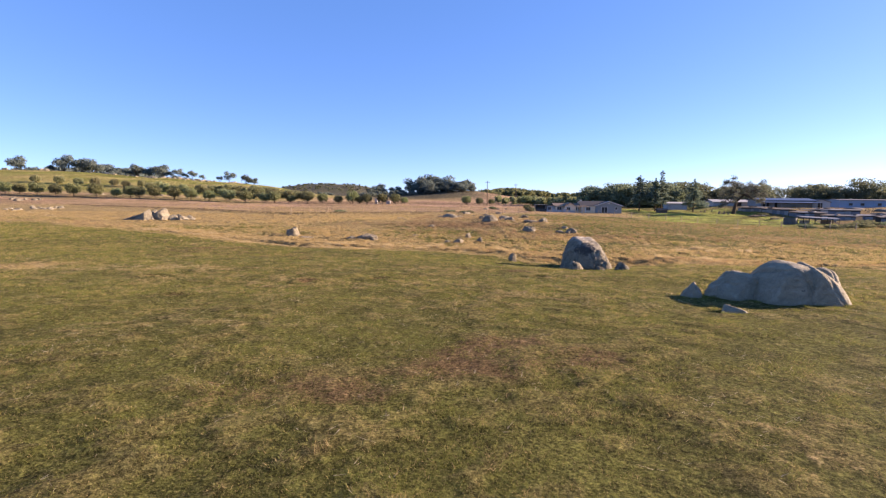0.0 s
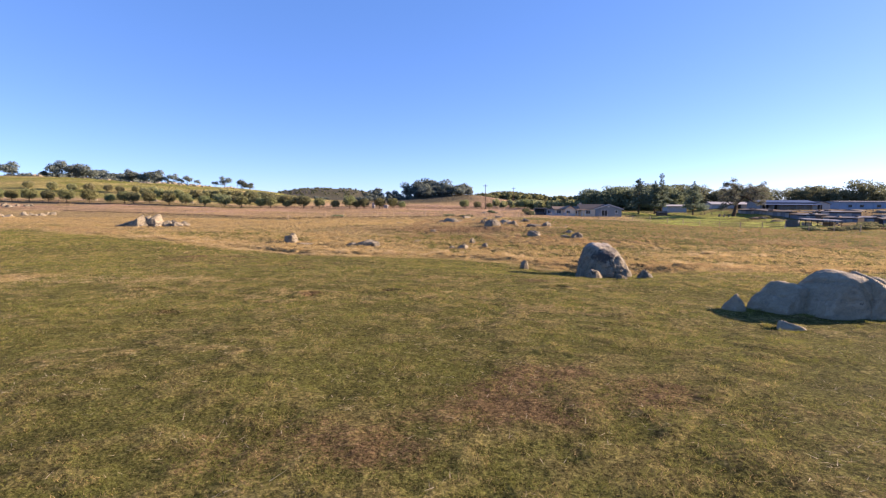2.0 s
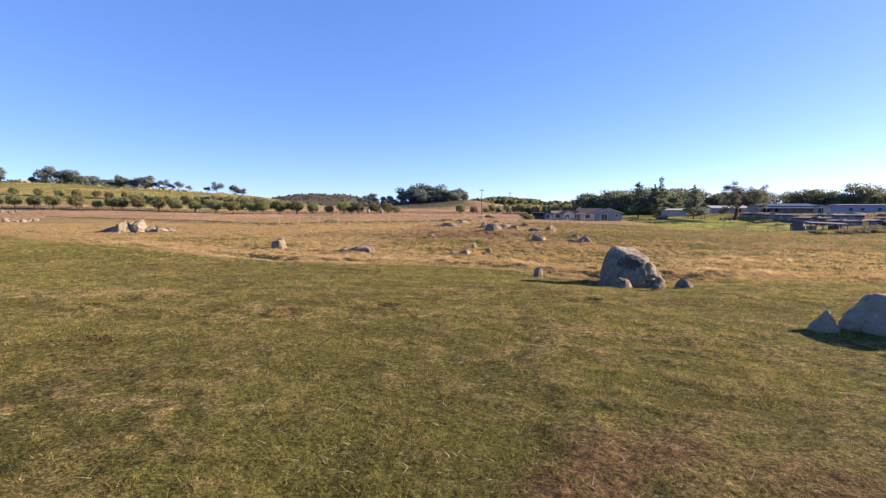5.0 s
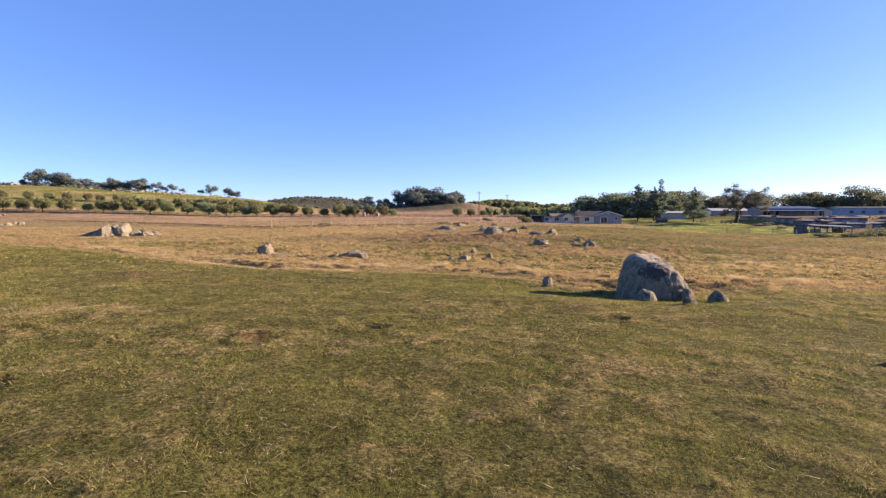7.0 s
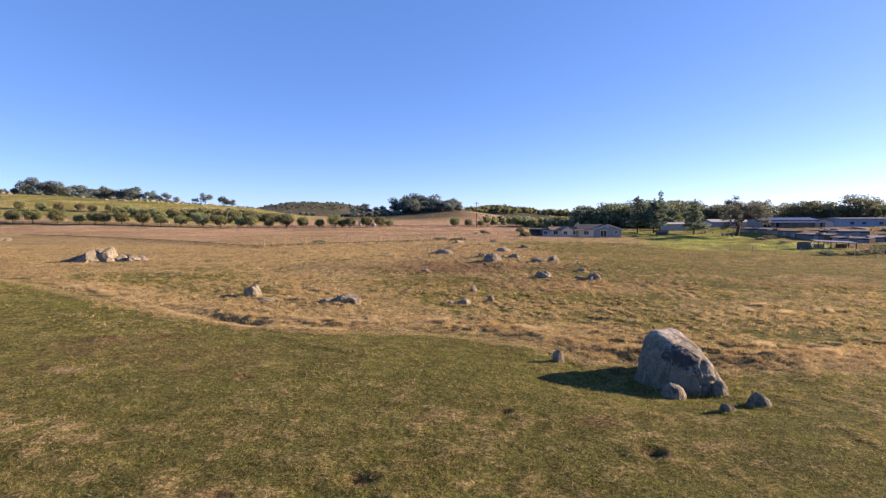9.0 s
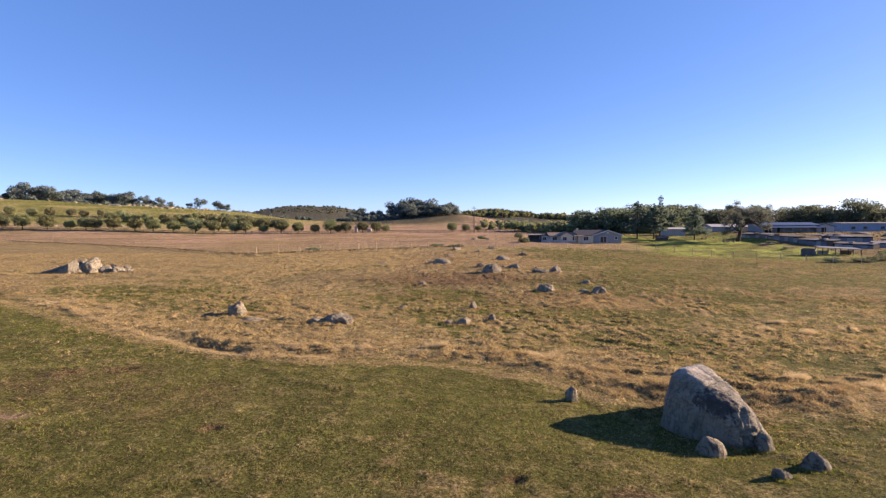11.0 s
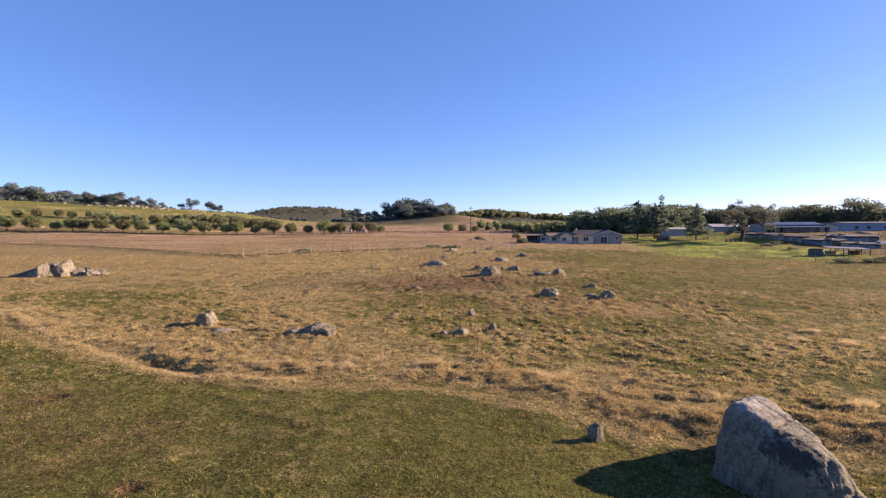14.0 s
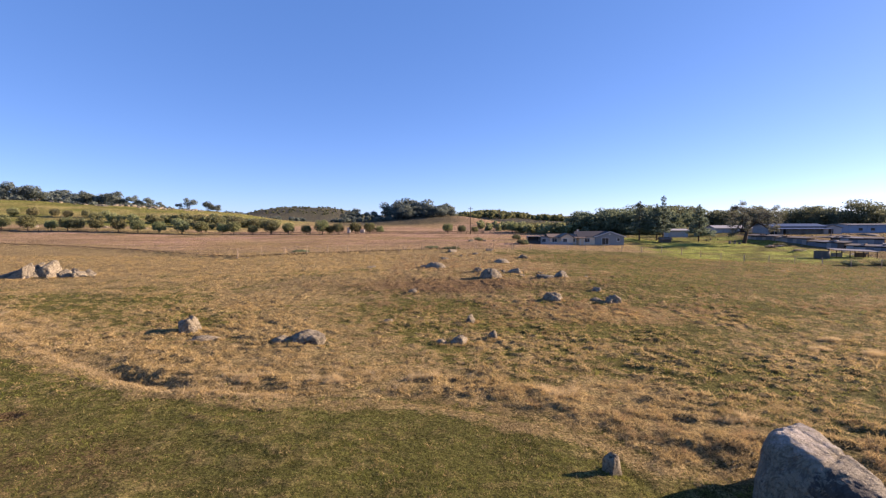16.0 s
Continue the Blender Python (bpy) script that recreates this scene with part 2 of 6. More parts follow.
# ---------------------------------------------------------------- mesh helpers
def tri_mesh(name, verts, faces, smooth_shade=False):
    """A mesh of triangles from arrays."""
    me = bpy.data.meshes.new(name)
    verts, faces = np.asarray(verts, np.float32), np.asarray(faces, np.int32)
    me.vertices.add(len(verts))
    me.vertices.foreach_set("co", verts.ravel())
    me.loops.add(faces.size)
    me.loops.foreach_set("vertex_index", faces.ravel())
    me.polygons.add(len(faces))
    me.polygons.foreach_set("loop_start", np.arange(0, faces.size, 3, dtype=np.int32))
    me.polygons.foreach_set("use_smooth", np.full(len(faces), smooth_shade))
    me.update(calc_edges=True)
    return me


def quads_to_tris(q):
    q = np.asarray(q)
    return np.concatenate([q[:, [0, 1, 2]], q[:, [0, 2, 3]]])


def part(name, data, material, parent=None, label="", at=(0, 0, 0), turn=0.0):
    """One mesh object; data is a mesh or a bmesh."""
    if isinstance(data, bmesh.types.BMesh):
        me = bpy.data.meshes.new(name)
        data.to_mesh(me)
        data.free()
    else:
        me = data
    if material and not me.materials:
        me.materials.append(material)
    ob = new(name, me)
    ob.matrix_basis = pose(*at, 0, 0, turn)
    ob.parent = parent
    return tagged(ob, label)


def box(bm, x0, x1, y0, y1, z0, z1, bevel=0.0):
    made = bmesh.ops.create_cube(bm, size=1.0, matrix=Matrix.Translation(((x0 + x1) / 2, (y0 + y1) / 2, (z0 + z1) / 2)) @ Matrix.Diagonal((x1 - x0, y1 - y0, z1 - z0, 1)))
    if bevel:
        edges = {e for v in made["verts"] for e in v.link_edges}
        bmesh.ops.bevel(bm, geom=list(edges), offset=bevel, segments=1, affect="EDGES")
    return bm


def box_part(name, material, parent, x0, x1, y0, y1, z0, z1, bevel=0.0, label=""):
    return part(name, box(bmesh.new(), x0, x1, y0, y1, z0, z1, bevel), material, parent, label)


def tube(points, radii, sides=7):
    """A closed tapered tube along points: verts, tris."""
    pts = np.asarray(points, float)
    verts, faces = [], []
    for i, p in enumerate(pts):
        way = pts[min(i + 1, len(pts) - 1)] - pts[max(i - 1, 0)]
        way = way / (np.linalg.norm(way) + 1e-9)
        side = np.cross(way, (0.31, 0.95, 0.05))
        side /= np.linalg.norm(side) + 1e-9
        up = np.cross(way, side)
        for k in range(sides):
            a = 2 * math.pi * k / sides
            verts.append(p + radii[i] * (math.cos(a) * side + math.sin(a) * up))
    for i in range(len(pts) - 1):
        for k in range(sides):
            a, b = i * sides + k, i * sides + (k + 1) % sides
            faces += [(a, b, b + sides), (a, b + sides, a + sides)]
    last = len(verts)
    verts.append(pts[-1])
    faces += [((len(pts) - 1) * sides + k, (len(pts) - 1) * sides + (k + 1) % sides, last) for k in range(sides)]
    return np.array(verts), np.array(faces)


def joined(pieces):
    verts, faces, n = [], [], 0
    for v, f in pieces:
        verts.append(v)
        faces.append(np.asarray(f) + n)
        n += len(v)
    return np.concatenate(verts), np.concatenate(faces)


# ---------------------------------------------------------------- materials
def material(name, rough=0.9, metal=0.0):
    m = bpy.data.materials.new(name)
    m.use_nodes = True
    b = m.node_tree.nodes["Principled BSDF"]
    b.inputs["Roughness"].default_value = rough
    b.inputs["Metallic"].default_value = metal
    b.inputs["Specular IOR Level"].default_value = 0.25 if rough < 0.95 else 0.06
    return m, m.node_tree.nodes, m.node_tree.links, b


def mix(nodes, links, fac, a, b, blend="MIX"):
    n = nodes.new("ShaderNodeMix")
    n.data_type, n.blend_type = "RGBA", blend
    for socket, v in ((n.inputs["Factor"], fac), (n.inputs["A"], a), (n.inputs["B"], b)):
        if isinstance(v, (int, float)):
            socket.default_value = v
        elif isinstance(v, tuple):
            socket.default_value = (*v, 1)
        else:
            links.new(v, socket)
    return n.outputs["Result"]


def noise_tex(nodes, links, coords, scale, detail=4.0, rough=0.6, distort=0.0):
    n = nodes.new("ShaderNodeTexNoise")
    n.inputs["Scale"].default_value, n.inputs["Detail"].default_value = scale, detail
    n.inputs["Roughness"].default_value, n.inputs["Distortion"].default_value = rough, distort
    links.new(coords, n.inputs["Vector"])
    return n.outputs["Fac"]


def ramp(nodes, links, value, lo, hi):
    n = nodes.new("ShaderNodeMapRange")
    n.inputs["From Min"].default_value, n.inputs["From Max"].default_value = lo, hi
    n.interpolation_type = "SMOOTHSTEP"
    links.new(value, n.inputs["Value"])
    return n.outputs["Result"]


def maths(nodes, links, op, a, b):
    n = nodes.new("ShaderNodeMath")
    n.operation = op
    for s, v in zip(n.inputs, (a, b)):
        if isinstance(v, (int, float)):
            s.default_value = v
        else:
            links.new(v, s)
    return n.outputs[0]


def bump(nodes, links, b, value, strength, distance):
    n = nodes.new("ShaderNodeBump")
    n.inputs["Strength"].default_value, n.inputs["Distance"].default_value = strength, distance
    links.new(value, n.inputs["Height"])
    links.new(n.outputs[0], b.inputs["Normal"])


def place_coords(nodes, name="Object"):
    return nodes.new("ShaderNodeTexCoord").outputs[name]


def ground_material():
    m, n, l, b = material("meadow_ground", 0.95)
    co = place_coords(n)
    at = n.new("ShaderNodeAttribute")
    at.attribute_name = "cover"
    sep = n.new("ShaderNodeSeparateColor")
    l.new(at.outputs["Color"], sep.inputs[0])
    b.inputs["Specular IOR Level"].default_value = 0.04
    dry, bare, lush = sep.outputs[0], sep.outputs[1], sep.outputs[2]
    fine = noise_tex(n, l, co, 7.0, 6, 0.75)
    mid = noise_tex(n, l, co, 1.3, 5, 0.65)
    wide = noise_tex(n, l, co, 0.13, 4, 0.6)
    speck = noise_tex(n, l, co, 38.0, 3, 0.7)
    green = mix(n, l, ramp(n, l, fine, 0.34, 0.66), (0.046, 0.047, 0.014), (0.214, 0.212, 0.058))
    green = mix(n, l, maths(n, l, "MULTIPLY", ramp(n, l, wide, 0.35, 0.7), 0.6), green, (0.112, 0.113, 0.030))
    straw = mix(n, l, ramp(n, l, fine, 0.34, 0.66), (0.190, 0.140, 0.060), (0.62, 0.468, 0.225))
    straw = mix(n, l, maths(n, l, "MULTIPLY", ramp(n, l, mid, 0.45, 0.75), 0.7), straw, (0.42, 0.295, 0.135))
    earth = mix(n, l, ramp(n, l, fine, 0.34, 0.66), (0.090, 0.054, 0.029), (0.28, 0.172, 0.096))
    meadow = mix(n, l, ramp(n, l, noise_tex(n, l, co, 0.55, 6, 0.75), 0.32, 0.66), (0.150, 0.200, 0.038), (0.440, 0.470, 0.100))
    jit = maths(n, l, "SUBTRACT", maths(n, l, "ADD", mid, fine), 1.0)
    dryness = ramp(n, l, maths(n, l, "ADD", dry, maths(n, l, "MULTIPLY", jit, 0.95)), 0.14, 0.78)
    grit = noise_tex(n, l, co, 15.0, 4, 0.75)
    bareness = ramp(n, l, maths(n, l, "ADD", bare, maths(n, l, "ADD", maths(n, l, "MULTIPLY", jit, 0.7), maths(n, l, "MULTIPLY", maths(n, l, "SUBTRACT", grit, 0.5), 1.3))), 0.28, 0.72)
    # straw tops, green hollows: also paints the lumps' light and shade into the colour
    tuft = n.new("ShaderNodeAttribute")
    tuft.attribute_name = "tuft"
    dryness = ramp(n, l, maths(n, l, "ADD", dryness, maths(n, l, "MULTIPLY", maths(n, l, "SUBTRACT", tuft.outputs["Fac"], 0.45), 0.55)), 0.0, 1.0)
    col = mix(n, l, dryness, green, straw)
    col = mix(n, l, maths(n, l, "MULTIPLY", bareness, 0.8), col, earth)
    col = mix(n, l, lush, col, meadow)
    tilled = n.new("ShaderNodeAttribute")
    tilled.attribute_name = "fallow"
    mp = n.new("ShaderNodeMapping")
    mp.inputs["Scale"].default_value = (0.03, 0.06, 1.0)
    l.new(co, mp.inputs[0])
    streak = noise_tex(n, l, mp.outputs[0], 1.0, 6, 0.7, 0.3)
    pale = mix(n, l, ramp(n, l, noise_tex(n, l, co, 0.8, 6, 0.8), 0.3, 0.7), (0.35, 0.205, 0.138), (0.82, 0.535, 0.38))
    pale = mix(n, l, maths(n, l, "MULTIPLY", ramp(n, l, streak, 0.44, 0.60), 0.65), pale, (0.145, 0.105, 0.060))
    pale = mix(n, l, maths(n, l, "MULTIPLY", ramp(n, l, noise_tex(n, l, mp.outputs[0], 3.1, 5, 0.7), 0.5, 0.66), 0.6), pale, straw)
    col = mix(n, l, tilled.outputs["Fac"], col, pale)
    col = mix(n, l, at.outputs["Alpha"], col, mix(n, l, mid, (0.062, 0.064, 0.048), (0.104, 0.102, 0.078)))
    patchy = maths(n, l, "ADD", maths(n, l, "MULTIPLY", ramp(n, l, noise_tex(n, l, co, 0.45, 5, 0.7), 0.3, 0.7), 0.42), 0.44)
    patchy = maths(n, l, "ADD", patchy, maths(n, l, "MULTIPLY", ramp(n, l, noise_tex(n, l, co, 2.7, 5, 0.75), 0.3, 0.7), 0.50))
    patchy = maths(n, l, "MULTIPLY", patchy, maths(n, l, "ADD", maths(n, l, "MULTIPLY", ramp(n, l, noise_tex(n, l, co, 17.0, 4, 0.7), 0.36, 0.64), 1.05), 0.52))
    patchy = maths(n, l, "MULTIPLY", patchy, 0.77)
    shade = n.new("ShaderNodeVectorMath")
    shade.operation = "SCALE"
    l.new(col, shade.inputs[0])
    l.new(patchy, shade.inputs["Scale"])
    col = shade.outputs[0]
    col = mix(n, l, ramp(n, l, speck, 0.57, 0.72), col, (0.36, 0.283, 0.123))
    l.new(col, b.inputs["Base Color"])
    tuss = maths(n, l, "ADD", maths(n, l, "MULTIPLY", mid, 1.6), maths(n, l, "MULTIPLY", noise_tex(n, l, co, 3.6, 5, 0.65, 0.3), maths(n, l, "ADD", maths(n, l, "MULTIPLY", dry, 3.2), 0.4)))
    bump(n, l, b, maths(n, l, "ADD", maths(n, l, "ADD", maths(n, l, "ADD", tuss, fine), maths(n, l, "MULTIPLY", noise_tex(n, l, co, 3.0, 3, 0.6), 1.6)), maths(n, l, "MULTIPLY", speck, 0.4)), 1.0, 0.24)
    return m


def blade_material(name, dark, light, third):
    m, n, l, b = material(name, 0.8)
    b.inputs["Specular IOR Level"].default_value = 0.08
    geo = n.new("ShaderNodeNewGeometry")
    r = geo.outputs["Random Per Island"]
    col = mix(n, l, r, dark, light)
    wide = noise_tex(n, l, place_coords(n), 0.22, 4)
    col = mix(n, l, ramp(n, l, wide, 0.42, 0.68), col, third)
    l.new(col, b.inputs["Base Color"])
    thin = n.new("ShaderNodeBsdfTranslucent")
    l.new(col, thin.inputs[0])
    both = n.new("ShaderNodeMixShader")
    both.inputs[0].default_value = 0.45
    l.new(b.outputs[0], both.inputs[1])
    l.new(thin.outputs[0], both.inputs[2])
    l.new(both.outputs[0], n["Material Output"].inputs["Surface"])
    return m


def granite_material(name, tone, stain=0.5, warm=0.0, blot=None, crevice=0.7, lit_top=0.0):
    m, n, l, b = material(name, 0.88)
    co = place_coords(n)
    grain = noise_tex(n, l, co, 26.0, 6, 0.75)
    mid = noise_tex(n, l, co, 2.2, 6, 0.7, 0.6)
    wide = noise_tex(n, l, co, 1.0, 6, 0.7, 0.8)
    t = tone
    col = mix(n, l, grain, (t * 0.70, t * 0.60, t * 0.40), (t * 1.42, t * 1.22, t * 0.84))
    col = mix(n, l, maths(n, l, "MULTIPLY", ramp(n, l, noise_tex(n, l, co, 7.0, 5, 0.75, 0.5), 0.5, 0.68), 0.5), col, (t * 0.5, t * 0.46, t * 0.42))
    col = mix(n, l, maths(n, l, "MULTIPLY", ramp(n, l, mid, 0.42, 0.72), 0.65), col, (t * (1.52 + warm), t * (1.34 + warm * 0.3), t * (1.00 - warm * 0.4)))
    dark = ramp(n, l, maths(n, l, "ADD", wide, maths(n, l, "MULTIPLY", mid, 0.3)), 0.80 - 0.1 * stain, 0.83 - 0.1 * stain)
    col = mix(n, l, maths(n, l, "MULTIPLY", dark, 0.85), col, (0.055, 0.05, 0.05))
    if blot:        # one large weathered stain: centre and reach
        mp = n.new("ShaderNodeMapping")
        mp.vector_type = "TEXTURE"
        mp.inputs["Location"].default_value, mp.inputs["Scale"].default_value = blot
        l.new(co, mp.inputs[0])
        ln = n.new("ShaderNodeVectorMath")
        ln.operation = "LENGTH"
        l.new(mp.outputs[0], ln.inputs[0])
        down = n.new("ShaderNodeMapping")
        down.inputs["Scale"].default_value = (2.6, 2.6, 0.45)
        l.new(co, down.inputs[0])
        runs = noise_tex(n, l, down.outputs[0], 1.6, 6, 0.75, 0.4)
        col = mix(n, l, maths(n, l, "MULTIPLY", ramp(n, l, runs, 0.50, 0.66), 0.55), col, (t * 0.42, t * 0.38, t * 0.34))
        edge = maths(n, l, "ADD", ln.outputs["Value"], maths(n, l, "MULTIPLY", maths(n, l, "SUBTRACT", noise_tex(n, l, co, 4.5, 6, 0.78, 0.6), 0.5), 3.4))
        col = mix(n, l, maths(n, l, "MULTIPLY", ramp(n, l, edge, 1.0, 0.66), 0.85), col, (0.05, 0.046, 0.044))
    vein = noise_tex(n, l, co, 1.7, 5, 0.62, 1.4)
    line = ramp(n, l, maths(n, l, "ABSOLUTE", maths(n, l, "SUBTRACT", vein, 0.5), 0.0), 0.030, 0.004)
    col = mix(n, l, maths(n, l, "MULTIPLY", line, crevice), col, (t * 0.22, t * 0.19, t * 0.17))
    if lit_top:         # paler above a ragged height: the sunlit top put into the colour
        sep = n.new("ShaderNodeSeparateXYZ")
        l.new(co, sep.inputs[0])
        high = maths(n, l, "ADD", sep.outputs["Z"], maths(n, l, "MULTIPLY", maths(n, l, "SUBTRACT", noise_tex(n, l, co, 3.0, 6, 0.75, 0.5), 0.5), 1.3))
        col = mix(n, l, maths(n, l, "MULTIPLY", ramp(n, l, high, lit_top, lit_top + 0.45), 0.7), col, (0.50, 0.45, 0.40))
    lichen = ramp(n, l, noise_tex(n, l, co, 5.5, 4, 0.8), 0.62, 0.70)
    col = mix(n, l, maths(n, l, "MULTIPLY", lichen, 0.4), col, (0.36, 0.34, 0.29))
    l.new(col, b.inputs["Base Color"])
    pit = noise_tex(n, l, co, 8.0, 5, 0.7, 0.4)
    seam = n.new("ShaderNodeMapping")
    seam.inputs["Scale"].default_value, seam.inputs["Rotation"].default_value = (1.2, 4.5, 3.0), (0.3, 0.2, 0.5)
    l.new(co, seam.inputs[0])
    fissure = noise_tex(n, l, seam.outputs[0], 2.4, 6, 0.7, 0.8)
    rough = maths(n, l, "ADD", maths(n, l, "MULTIPLY", grain, 0.45), maths(n, l, "MULTIPLY", pit, 0.5))
    rough = maths(n, l, "ADD", rough, maths(n, l, "ADD", maths(n, l, "MULTIPLY", mid, 0.6), maths(n, l, "MULTIPLY", fissure, 1.1)))
    bump(n, l, b, maths(n, l, "SUBTRACT", rough, maths(n, l, "MULTIPLY", line, crevice)), 1.0, 0.10 if blot else 0.11)
    return m


def leaf_material(name, dark, light):
    m, n, l, b = material(name, 0.75)
    geo = n.new("ShaderNodeNewGeometry")
    col = mix(n, l, geo.outputs["Random Per Island"], dark, light)
    ob = n.new("ShaderNodeObjectInfo")
    hue = n.new("ShaderNodeHueSaturation")
    l.new(col, hue.inputs["Color"])
    l.new(maths(n, l, "ADD", maths(n, l, "MULTIPLY", ob.outputs["Random"], 0.06), 0.47), hue.inputs["Hue"])
    l.new(maths(n, l, "ADD", maths(n, l, "MULTIPLY", ob.outputs["Random"], 0.5), 0.75), hue.inputs["Value"])
    l.new(hue.outputs[0], b.inputs["Base Color"])
    b.inputs["Specular IOR Level"].default_value = 0.1
    thin = n.new("ShaderNodeBsdfTranslucent")
    l.new(hue.outputs[0], thin.inputs[0])
    both = n.new("ShaderNodeMixShader")
    both.inputs[0].default_value = 0.5
    l.new(b.outputs[0], both.inputs[1])
    l.new(thin.outputs[0], both.inputs[2])
    l.new(both.outputs[0], n["Material Output"].inputs["Surface"])
    return m


def worn_material(name, colour, worn, scale=3.0, rough=0.8, metal=0.0, amount=0.6, stretch=(1, 1, 1)):
    m, n, l, b = material(name, rough, metal)
    b.inputs["Specular IOR Level"].default_value = 0.5 if rough < 0.9 else 0.06
    mp = n.new("ShaderNodeMapping")
    mp.inputs["Scale"].default_value = stretch
    l.new(place_coords(n), mp.inputs[0])
    big = noise_tex(n, l, mp.outputs[0], scale, 5, 0.65)
    small = noise_tex(n, l, mp.outputs[0], scale * 9, 4, 0.7)
    col = mix(n, l, maths(n, l, "MULTIPLY", ramp(n, l, big, 0.4, 0.75), amount), colour, worn)
    col = mix(n, l, maths(n, l, "MULTIPLY", small, 0.35), col, tuple(c * 0.6 for c in colour))
    l.new(col, b.inputs["Base Color"])
    bump(n, l, b, small, 0.3, 0.01)
    return m


def glass_material():
    m, n, l, b = material("window_glass", 0.05)
    b.inputs["Base Color"].default_value = (0.03, 0.04, 0.05, 1)
    b.inputs["Specular IOR Level"].default_value = 0.6
    return m


M_GROUND = ground_material()
M_GREEN = blade_material("short_green_grass", (0.085, 0.092, 0.020), (0.318, 0.308, 0.084), (0.180, 0.190, 0.044))
M_STRAW = blade_material("dry_straw_grass", (0.200, 0.142, 0.058), (0.640, 0.482, 0.225), (0.460, 0.330, 0.138))
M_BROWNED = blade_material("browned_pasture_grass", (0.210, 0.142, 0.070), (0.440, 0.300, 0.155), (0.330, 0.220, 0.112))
M_STALK = blade_material("bleached_straw_stalks", (0.410, 0.336, 0.205), (0.672, 0.590, 0.410), (0.541, 0.459, 0.295))
M_FRINGE = blade_material("bleached_fringe_grass", (0.360, 0.268, 0.130), (0.700, 0.552, 0.315), (0.570, 0.436, 0.230))
M_GRANITE = granite_material("weathered_granite", 0.205, 0.7, 0.15)
M_SMOOTH = granite_material("smooth_grey_granite", 0.310, 0.0, crevice=0.15)
M_TAN = granite_material("tan_weathered_granite", 0.238, 0.5, 0.2)
# the last value is the height where the painted sunlit paleness begins
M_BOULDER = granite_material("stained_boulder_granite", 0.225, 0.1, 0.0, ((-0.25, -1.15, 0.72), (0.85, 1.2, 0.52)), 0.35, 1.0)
M_GRANITE_PALE = granite_material("pale_granite", 0.235, 0.5, 0.08)
M_GRANITE_DARK = granite_material("grey_blue_granite", 0.180, 0.4)
M_BARK = worn_material("bark", (0.072, 0.051, 0.038), (0.136, 0.111, 0.085), 4, 0.95, stretch=(1, 1, 0.2))
M_OLIVE = leaf_material("olive_leaves", (0.132, 0.145, 0.066), (0.251, 0.264, 0.123))
M_OLIVE_PALE = leaf_material("pale_olive_leaves", (0.190, 0.196, 0.094), (0.315, 0.318, 0.158))
# bluish and flat in contrast: distance haze mixed into the leaf colour
M_OAK_HAZY = leaf_material("haze_tinted_oak_leaves", (0.112, 0.136, 0.117), (0.162, 0.190, 0.156))
M_WOOD = leaf_material("mixed_woodland_leaves", (0.104, 0.120, 0.074), (0.165, 0.184, 0.112))
M_PINE = leaf_material("conifer_needles", (0.101, 0.130, 0.099), (0.189, 0.227, 0.160))
M_SCRUB = leaf_material("scrub_leaves", (0.106, 0.119, 0.063), (0.198, 0.211, 0.110))
M_TWIG = leaf_material("sparse_dull_leaves", (0.092, 0.099, 0.077), (0.163, 0.167, 0.128))
M_POST = worn_material("grey_weathered_post_wood", (0.430, 0.325, 0.215), (0.500, 0.405, 0.295), 5, 0.9, stretch=(1, 1, 0.2))
M_EARTH = worn_material("brown_rubble_earth", (0.145, 0.128, 0.106), (0.230, 0.204, 0.174), 0.9, 0.95)
M_RAIL = worn_material("dark_fence_wood", (0.076, 0.055, 0.038), (0.145, 0.111, 0.076), 4, 0.9)
M_WIRE = worn_material("galvanised_wire", (0.255, 0.246, 0.230), (0.153, 0.102, 0.068), 8, 0.5, 0.7)

# ---------------------------------------------------------------- ground
def spread(lo_far, lo, hi, hi_far, step, growth, growth_back):
    mid = list(np.arange(lo, hi + step / 2, step))
    out, s, v = [], step, mid[-1]
    while v < hi_far:
        s *= growth
        v += s
        out.append(v)
    back, s, v = [], step, mid[0]
    while v > lo_far:
        s *= growth_back
        v -= s
        back.append(v)
    return np.array(back[::-1] + mid + out)


def build_ground():
    xs = spread(-4200, -26, 26, 4200, 0.15, 1.05, 1.05)
    ys = np.concatenate([spread(-4200, -2, 27.9, 27, 0.22, 1.03, 1.15), spread(28.1, 28.1, 58, 4400, 0.15, 1.038, 1.0)])
    gx, gy = np.meshgrid(xs, ys)
    gz = height(gx, gy)
    verts = np.stack([gx, gy, gz], -1).reshape(-1, 3)
    w, h = len(xs), len(ys)
    i = (np.arange(h - 1)[:, None] * w + np.arange(w - 1)[None, :]).ravel()
    quads = np.stack([i, i + 1, i + w + 1, i + w], 1)
    me = tri_mesh("ground", verts, quads_to_tris(quads), True)
    dry, bare, lush = cover(verts[:, 0], verts[:, 1])
    att = me.attributes.new("cover", "FLOAT_COLOR", "POINT")
    att.data.foreach_set("color", np.stack([dry, bare, lush, brush(verts[:, 0], verts[:, 1])], 1).astype(np.float32).ravel())
    att = me.attributes.new("fallow", "FLOAT", "POINT")
    att.data.foreach_set("value", fallow(verts[:, 0], verts[:, 1]).astype(np.float32))
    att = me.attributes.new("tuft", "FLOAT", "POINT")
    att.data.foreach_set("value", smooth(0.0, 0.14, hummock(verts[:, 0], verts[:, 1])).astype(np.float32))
    return tagged(part("ground", me, M_GROUND), "rolling pasture of short green grass, straw and bare earth", "ground", kind="structure")


build_ground()


